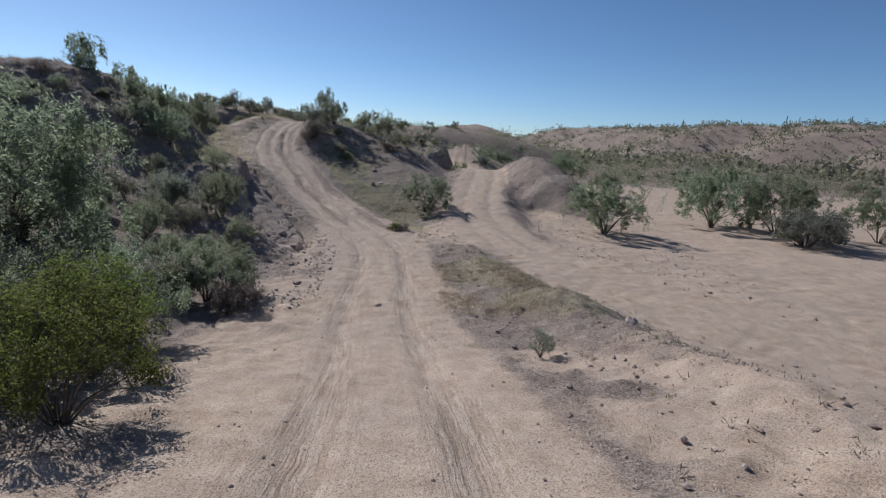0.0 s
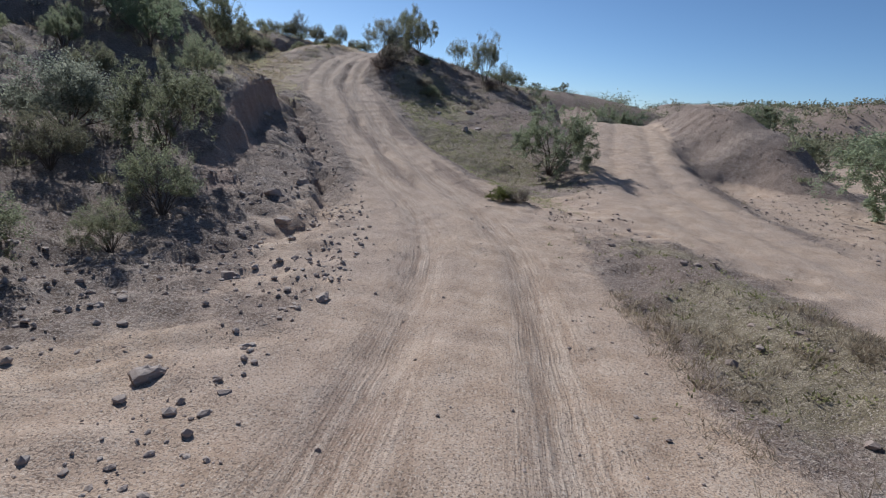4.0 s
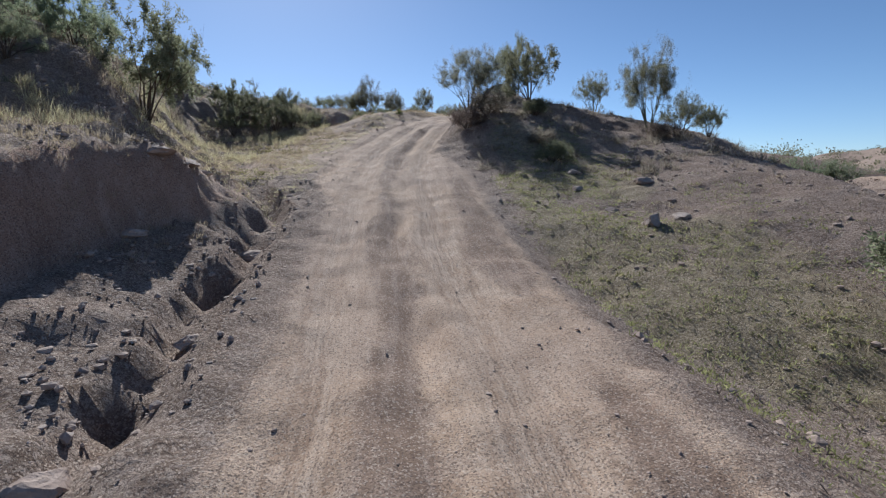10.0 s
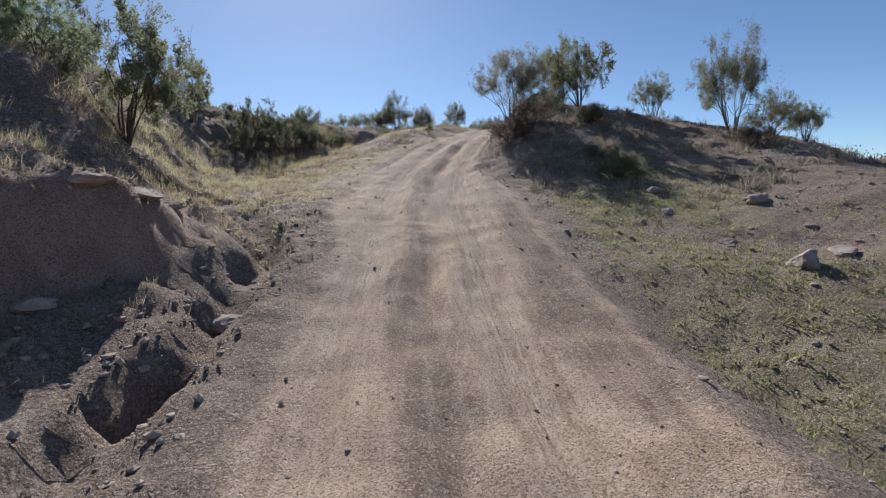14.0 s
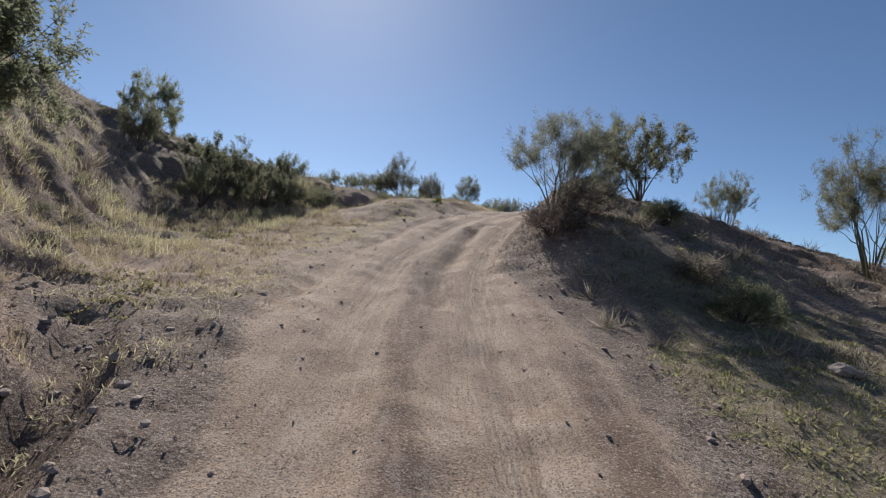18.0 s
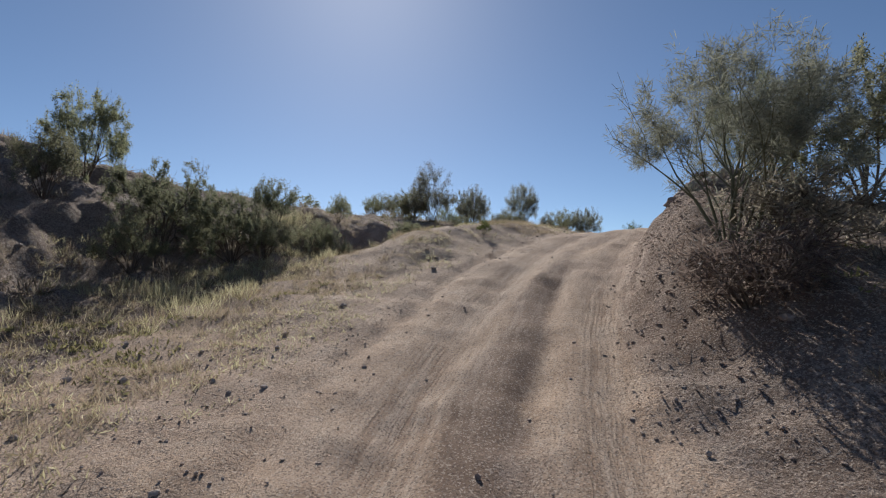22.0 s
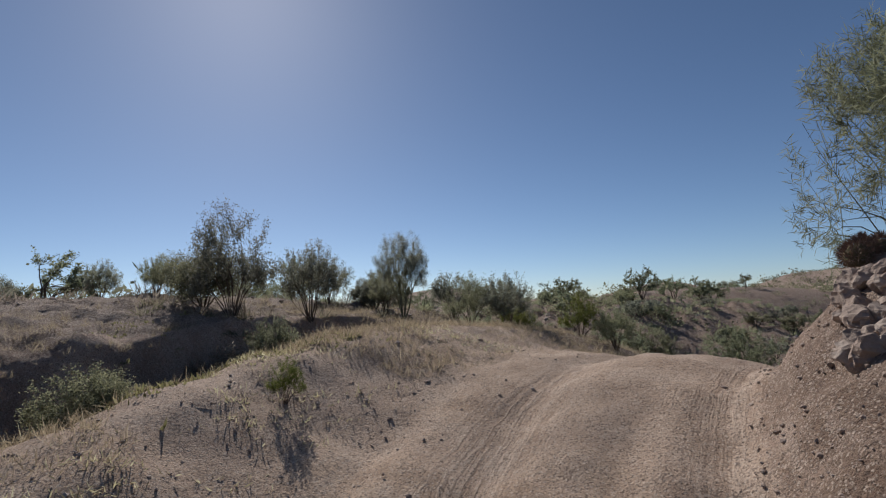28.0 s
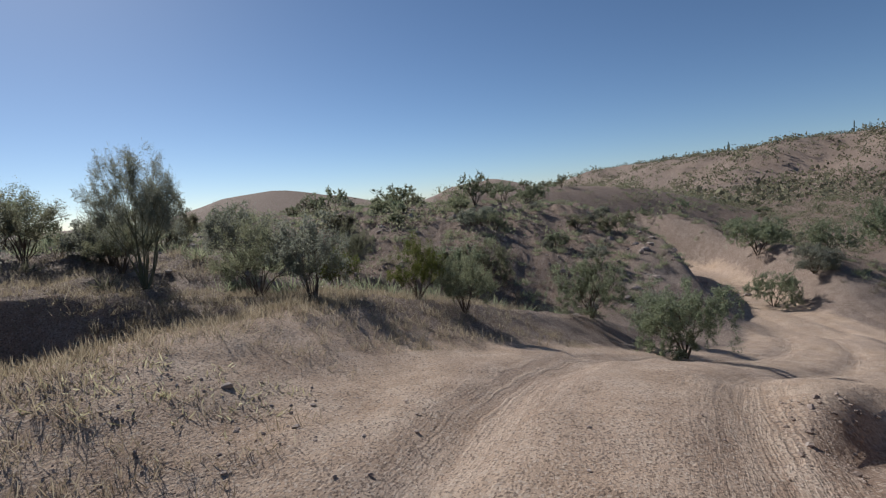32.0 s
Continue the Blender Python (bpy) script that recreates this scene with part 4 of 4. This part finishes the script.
tufts("pale_weeds", 5000, (-0.5, 4.5, 12.5, 19.5), lambda x, y, d, d2, z, sand, w, p: sstep(1.6, 2.4, d) * sstep(6.0, 4.6, d) * sstep(-0.2, 0.25, p) * 0.6, 34, 20, 0.16, 0.008, 0.9, STRAW, "pale dead weeds thick on the berm", "weeds")
tufts("edge_weeds", 17000, (-24, -12, 34, 50), lambda x, y, d, d2, z, sand, w, p: sstep(-2.8, -3.6, d) * sstep(0.1, 0.4, p) * sstep(-9, -6, d), 8, 8, 0.09, 0.024, 1.1, LEAF_WEED, "small green weeds along the track's left edge", "weeds")


tufts("hill_scrub", 2600, (-34, -9, 4, 52), lambda x, y, d, d2, z, sand, w, p: sstep(-6.5, -8, d) * sstep(-0.1, 0.3, p) * 0.8, 21, 46, 0.42, 0.02, 0.75, DRY_TWIG, "dead brown scrub over the hillside", "scrub")
tufts("hill_green", 4000, (-34, -9, 4, 54), lambda x, y, d, d2, z, sand, w, p: sstep(-5.2, -6.2, d) * sstep(0.1, -0.3, p) * 0.7, 22, 40, 0.28, 0.014, 0.9, LEAF_OLIVE, "low olive scrub over the hillside", "scrub")
tufts("mound_scrub", 700, (-12.5, -2, 38, 49), lambda x, y, d, d2, z, sand, w, p: sstep(2.2, 3.2, d) * sstep(-0.1, 0.3, p), 23, 40, 0.30, 0.014, 0.9, DRY_TWIG, "dead twiggy scrub on the mound", "scrub")
tufts("beyond_scrub", 4200, (-50, 8, 54, 112), lambda x, y, d, d2, z, sand, w, p: (np.abs(d) > 5) * (np.abs(d2) > 3) * sstep(-0.4, 0.1, p), 24, 64, 0.42, 0.02, 1.0, LEAF_OLIVE, "olive scrub covering the far hill", "scrub")
tufts("beyond_dry", 3000, (-50, 8, 54, 112), lambda x, y, d, d2, z, sand, w, p: (np.abs(d) > 5) * (np.abs(d2) > 3) * sstep(0.2, -0.2, p), 25, 50, 0.36, 0.018, 1.0, DRY_TWIG, "grey dry scrub covering the far hill", "scrub")
tufts("mesa_foot_scrub", 3000, (8, 75, 30, 130), lambda x, y, d, d2, z, sand, w, p: (np.abs(d2) > 3) * sstep(-0.3, 0.1, p) * (1 - sand) * 0.8, 26, 50, 0.45, 0.026, 1.0, LEAF_OLIVE, "olive scrub over the hills beside the wash", "scrub")


def stones(at, size, rng, flat=0.65):
    """Angular stones, each a rough block with cut corners."""
    ico = np.array([(0, 0, 1), (0.89, 0, 0.45), (0.28, 0.85, 0.45), (-0.72, 0.53, 0.45), (-0.72, -0.53, 0.45), (0.28, -0.85, 0.45), (0.72, 0.53, -0.45), (-0.28, 0.85, -0.45), (-0.89, 0, -0.45), (-0.28, -0.85, -0.45), (0.72, -0.53, -0.45), (0, 0, -1)])
    tri = np.array([(0, 1, 2), (0, 2, 3), (0, 3, 4), (0, 4, 5), (0, 5, 1), (1, 6, 2), (2, 7, 3), (3, 8, 4), (4, 9, 5), (5, 10, 1), (6, 7, 2), (7, 8, 3), (8, 9, 4), (9, 10, 5), (10, 6, 1), (6, 11, 7), (7, 11, 8), (8, 11, 9), (9, 11, 10), (10, 11, 6)])
    n = len(at)
    v = ico[None] * rng.uniform(0.62, 1.2, (n, 12, 1)) * np.stack([rng.uniform(0.7, 1.3, n), rng.uniform(0.6, 1.1, n), flat * rng.uniform(0.7, 1.2, n)], -1)[:, None]
    a = rng.uniform(0, 6.283, n)
    c, s = np.cos(a)[:, None], np.sin(a)[:, None]
    v = np.stack([v[..., 0] * c - v[..., 1] * s, v[..., 0] * s + v[..., 1] * c, v[..., 2]], -1) * np.asarray(size)[:, None, None] + at[:, None]
    return v.reshape(-1, 3), (tri[None] + 12 * np.arange(n)[:, None, None]).reshape(-1, 3)


def gravel(name, count, box, test, seed, lo, hi, label, stone=None):
    at, rng = scatter(count, box, test, seed)
    size = lo * (hi / lo) ** (rng.random(len(at)) ** 2.2)
    return stuff(name, [stones(at + np.stack([0 * size, 0 * size, size * 0.15], -1), size, rng)], stone or ROCK, label, "stones")


gravel("gully_rubble", 52000, (-18, -3, 12, 50), lambda x, y, d, d2, z, sand, w, p: sstep(-1.5, -2.1, d) * sstep(-8.5, -5.5, d) * sstep(-0.4, 0.2, p) * (0.95 - 0.86 * sstep(33, 35.5, y)), 11, 0.012, 0.065, "clods and rubble on the gully floor and lower slope")
gravel("slope_stones", 40000, (-14, 12, 2, 52), lambda x, y, d, d2, z, sand, w, p: sstep(1.9, 2.6, d + 0.9 * sstep(37, 41, y)) * (np.abs(d2) > 1.9) * sstep(-0.3, 0.2, p) * (1 - 0.6 * w) * (0.6 - 0.5 * sstep(39, 42, y) * sstep(5, 4, d)), 12, 0.010, 0.075, "loose stones scattered over the right-hand slope")
gravel("track_pebbles", 24000, (-16, 5, 0, 50), lambda x, y, d, d2, z, sand, w, p: (np.abs(d) < 2.6) * (0.25 + 0.75 * sstep(0.5, 1.5, np.abs(d))) * 0.8, 13, 0.006, 0.03, "small pebbles and clods on the sandy track")
gravel("bank_stones", 26000, (-14, -8, 40, 50), lambda x, y, d, d2, z, sand, w, p: sstep(0.7, 1.0, d) * sstep(4.5, 3.5, d) * (0.5 + 0.5 * sstep(-0.3, 0.3, p)), 16, 0.005, 0.026, "broken gravel over the steep bank beside the track", OUTCROP)
gravel("shoulder_grit", 16000, (-20, -12, 33, 50), lambda x, y, d, d2, z, sand, w, p: sstep(-1.3, -1.8, d) * sstep(-6, -5, d) * 0.8, 17, 0.004, 0.018, "fine grit over the track's sunlit shoulder")
gravel("hill_stones", 12000, (-30, -8, 6, 54), lambda x, y, d, d2, z, sand, w, p: sstep(-6, -7.5, d) * sstep(-0.2, 0.3, p) * 0.7, 14, 0.02, 0.13, "dark stones strewn over the hillside")
gravel("beyond_stones", 5000, (-45, 2, 54, 84), lambda x, y, d, d2, z, sand, w, p: (np.abs(d) > 5) * sstep(-0.2, 0.3, p) * 0.7, 15, 0.05, 0.35, "dark stones over the far hill's slope")


# ---- boulders and the rock outcrop ----
def boulder(x, y, size, flat, seed, name="boulder", label="rough pinkish-brown boulder lying on the slope", category="rock", lift=0.2, group="", stone=None):
    rng = np.random.default_rng(seed)
    bm = bmesh.new()
    bmesh.ops.create_icosphere(bm, subdivisions=3, radius=1)
    o = Vector(rng.uniform(0, 50, 3))
    sx, sy = rng.uniform(0.8, 1.25), rng.uniform(0.7, 1.05)
    cuts = [(Vector(n).normalized(), d) for n, d in zip(rng.normal(size=(13, 3)), rng.uniform(0.5, 0.88, 13))]
    for v in bm.verts:
        p = v.co * (1 + 0.18 * noise.noise(v.co * 1.4 + o))
        for n, d in cuts:
            p -= n * max(p.dot(n) - d, 0)
        p *= 1 + 0.17 * noise.noise(v.co * 4.0 + o) + 0.07 * noise.noise(v.co * 10 + o)
        v.co = Vector((p.x * sx, p.y * sy, p.z * flat)) * size * 1.25
    me = bpy.data.meshes.new(name)
    bm.to_mesh(me)
    bm.free()
    me.materials.append(stone or ROCK)
    ob = new(name, me)
    ob.matrix_basis = pose(x, y, ground_at(x, y) + lift * size * flat, 0, 0, rng.uniform(0, 360))
    return tagged(ob, label, category, group)


for k, (x, y, size, flat) in enumerate([(-5.1, 34.7, 0.20, 0.8), (-4.6, 35.3, 0.16, 0.7), (-5.9, 35.6, 0.15, 0.5), (-5.4, 37.6, 0.22, 0.45), (-6.8, 36.9, 0.14, 0.6), (-7.1, 38.2, 0.16, 0.5), (4.7, 11.6, 0.16, 0.9), (-1.6, 13.0, 0.10, 0.5),
                                        (-4.4, 15.0, 0.14, 0.6), (-3.9, 17.2, 0.10, 0.7), (-5.4, 17.6, 0.13, 0.6), (-6.2, 20.4, 0.16, 0.7), (-7.0, 21.6, 0.18, 0.6), (-7.2, 23.3, 0.15, 0.8), (-8.2, 26.4, 0.17, 0.6), (-9.4, 28.4, 0.14, 0.6), (-11.2, 31.2, 0.2, 0.5)]):
    boulder(x, y, size, flat, 40 + k)
for k, (x, y, size) in enumerate([(-12.3, 30.9, 0.30), (-11.9, 30.2, 0.26), (-12.7, 31.5, 0.24), (-11.5, 29.3, 0.20)]):
    boulder(x - 0.3, y + 0.2, size, 0.3, 70 + k, "rock_slab", "flat weathered rock slab capping the gully wall", "rock", 0.1)
rng = np.random.default_rng(9)
for k in range(230):
    u, v = rng.uniform(0, 1), rng.uniform(0, 1)
    pile = math.sin(math.pi * (0.15 + 0.8 * u))
    x, y = -12.95 + 1.7 * u + 0.45 * v, 46.35 + 0.35 * u + 1.15 * v
    boulder(x, y, rng.uniform(0.04, 0.10) * (0.8 + 0.4 * pile), rng.uniform(0.7, 1.0), 100 + k, "outcrop_rock", "jagged grey-brown rock of the outcrop above the track", "rock", 0.1 + 0.7 * rng.random() * pile, "rocks of the outcrop", OUTCROP)


def barrel_cactus(x, y, radius, height, seed):
    ribs, rings = 18, 9
    verts, faces = [], []
    for i in range(rings):
        t = i / (rings - 1)
        r = radius * (0.75 + 0.5 * math.sin(math.pi * (0.15 + 0.8 * t))) * math.sqrt(max(1 - t**5, 0.02))
        for j in range(ribs * 2):
            a, k = math.pi * j / ribs, r * (1.0 if j % 2 else 0.84)
            verts.append((k * math.cos(a), k * math.sin(a), height * t))
    n = ribs * 2
    for i in range(rings - 1):
        for j in range(n):
            faces.append((i * n + j, i * n + (j + 1) % n, (i + 1) * n + (j + 1) % n, (i + 1) * n + j))
    root = new("barrel_cactus")
    root.location = (x, y, ground_at(x, y) + 0.07)
    part("body", verts, faces, CACTUS, root, smooth=True)
    rng = np.random.default_rng(seed)
    at = np.array(verts)[1::2]
    at = np.repeat(at, 5, 0)
    out = at * (1, 1, 0.3) / radius + rng.normal(size=at.shape) * 0.6 + (0, 0, 0.3)
    part("spine_coat", *blades(at, out, 0.07, 0.006, rng), SPINE, root, "reddish-brown curved spines")
    return tagged(root, "reddish spiny barrel cactus on top of the rock outcrop", "cactus")


CACTUS = bark_material("cactus_skin", (0.10, 0.085, 0.045), (0.17, 0.13, 0.075))
SPINE = bark_material("cactus_spine", (0.17, 0.105, 0.08), (0.28, 0.19, 0.145))
for x, y, r, h, seed in ((-12.42, 47.4, 0.075, 0.17, 1), (-12.27, 47.42, 0.07, 0.15, 2), (-12.33, 47.55, 0.075, 0.17, 3)):
    barrel_cactus(x, y, r, h, seed)


# ---- saguaros on the mesa's rim ----
SAGUARO = bark_material("saguaro_skin", (0.075, 0.085, 0.05), (0.13, 0.14, 0.085))


def saguaro(x, y, height, arms, seed):
    rng = np.random.default_rng(seed)
    root = new("saguaro")
    root.location = (x, y, ground_at(x, y) - 0.2)
    r = height * 0.035
    up = [np.array((0, 0, height * k)) for k in (0, 0.5, 0.92, 1.0)]
    part("trunk", *tubes([(up[0], up[1], r * 0.9, r), (up[1], up[2], r, r * 0.9), (up[2], up[3], r * 0.9, r * 0.3)], 9), SAGUARO, root, smooth=True)
    for _ in range(arms):
        a, z = rng.uniform(0, 6.28), height * rng.uniform(0.4, 0.6)
        out = np.array((math.cos(a), math.sin(a), 0)) * height * 0.13
        p = [np.array((0, 0, z)), out + (0, 0, z + 0.04 * height), out + (0, 0, z + height * rng.uniform(0.22, 0.36))]
        part("arm", *tubes([(p[0], p[1], r * 0.6, r * 0.65), (p[1], p[2], r * 0.65, r * 0.5)], 8), SAGUARO, root, smooth=True)
    return tagged(root, "distant saguaro cactus standing on the mesa's rim", "cactus", "saguaros on the rim")


def rim(along):
    return 95 + 0.5 * along + 0.866 * 14, 760 - 0.866 * along + 0.5 * 14


for k, along in enumerate((70, 190, 262, 305, 362, 372, 410, 470)):
    saguaro(*rim(along), 8.0 + (k * 37 % 5), k % 4, k)
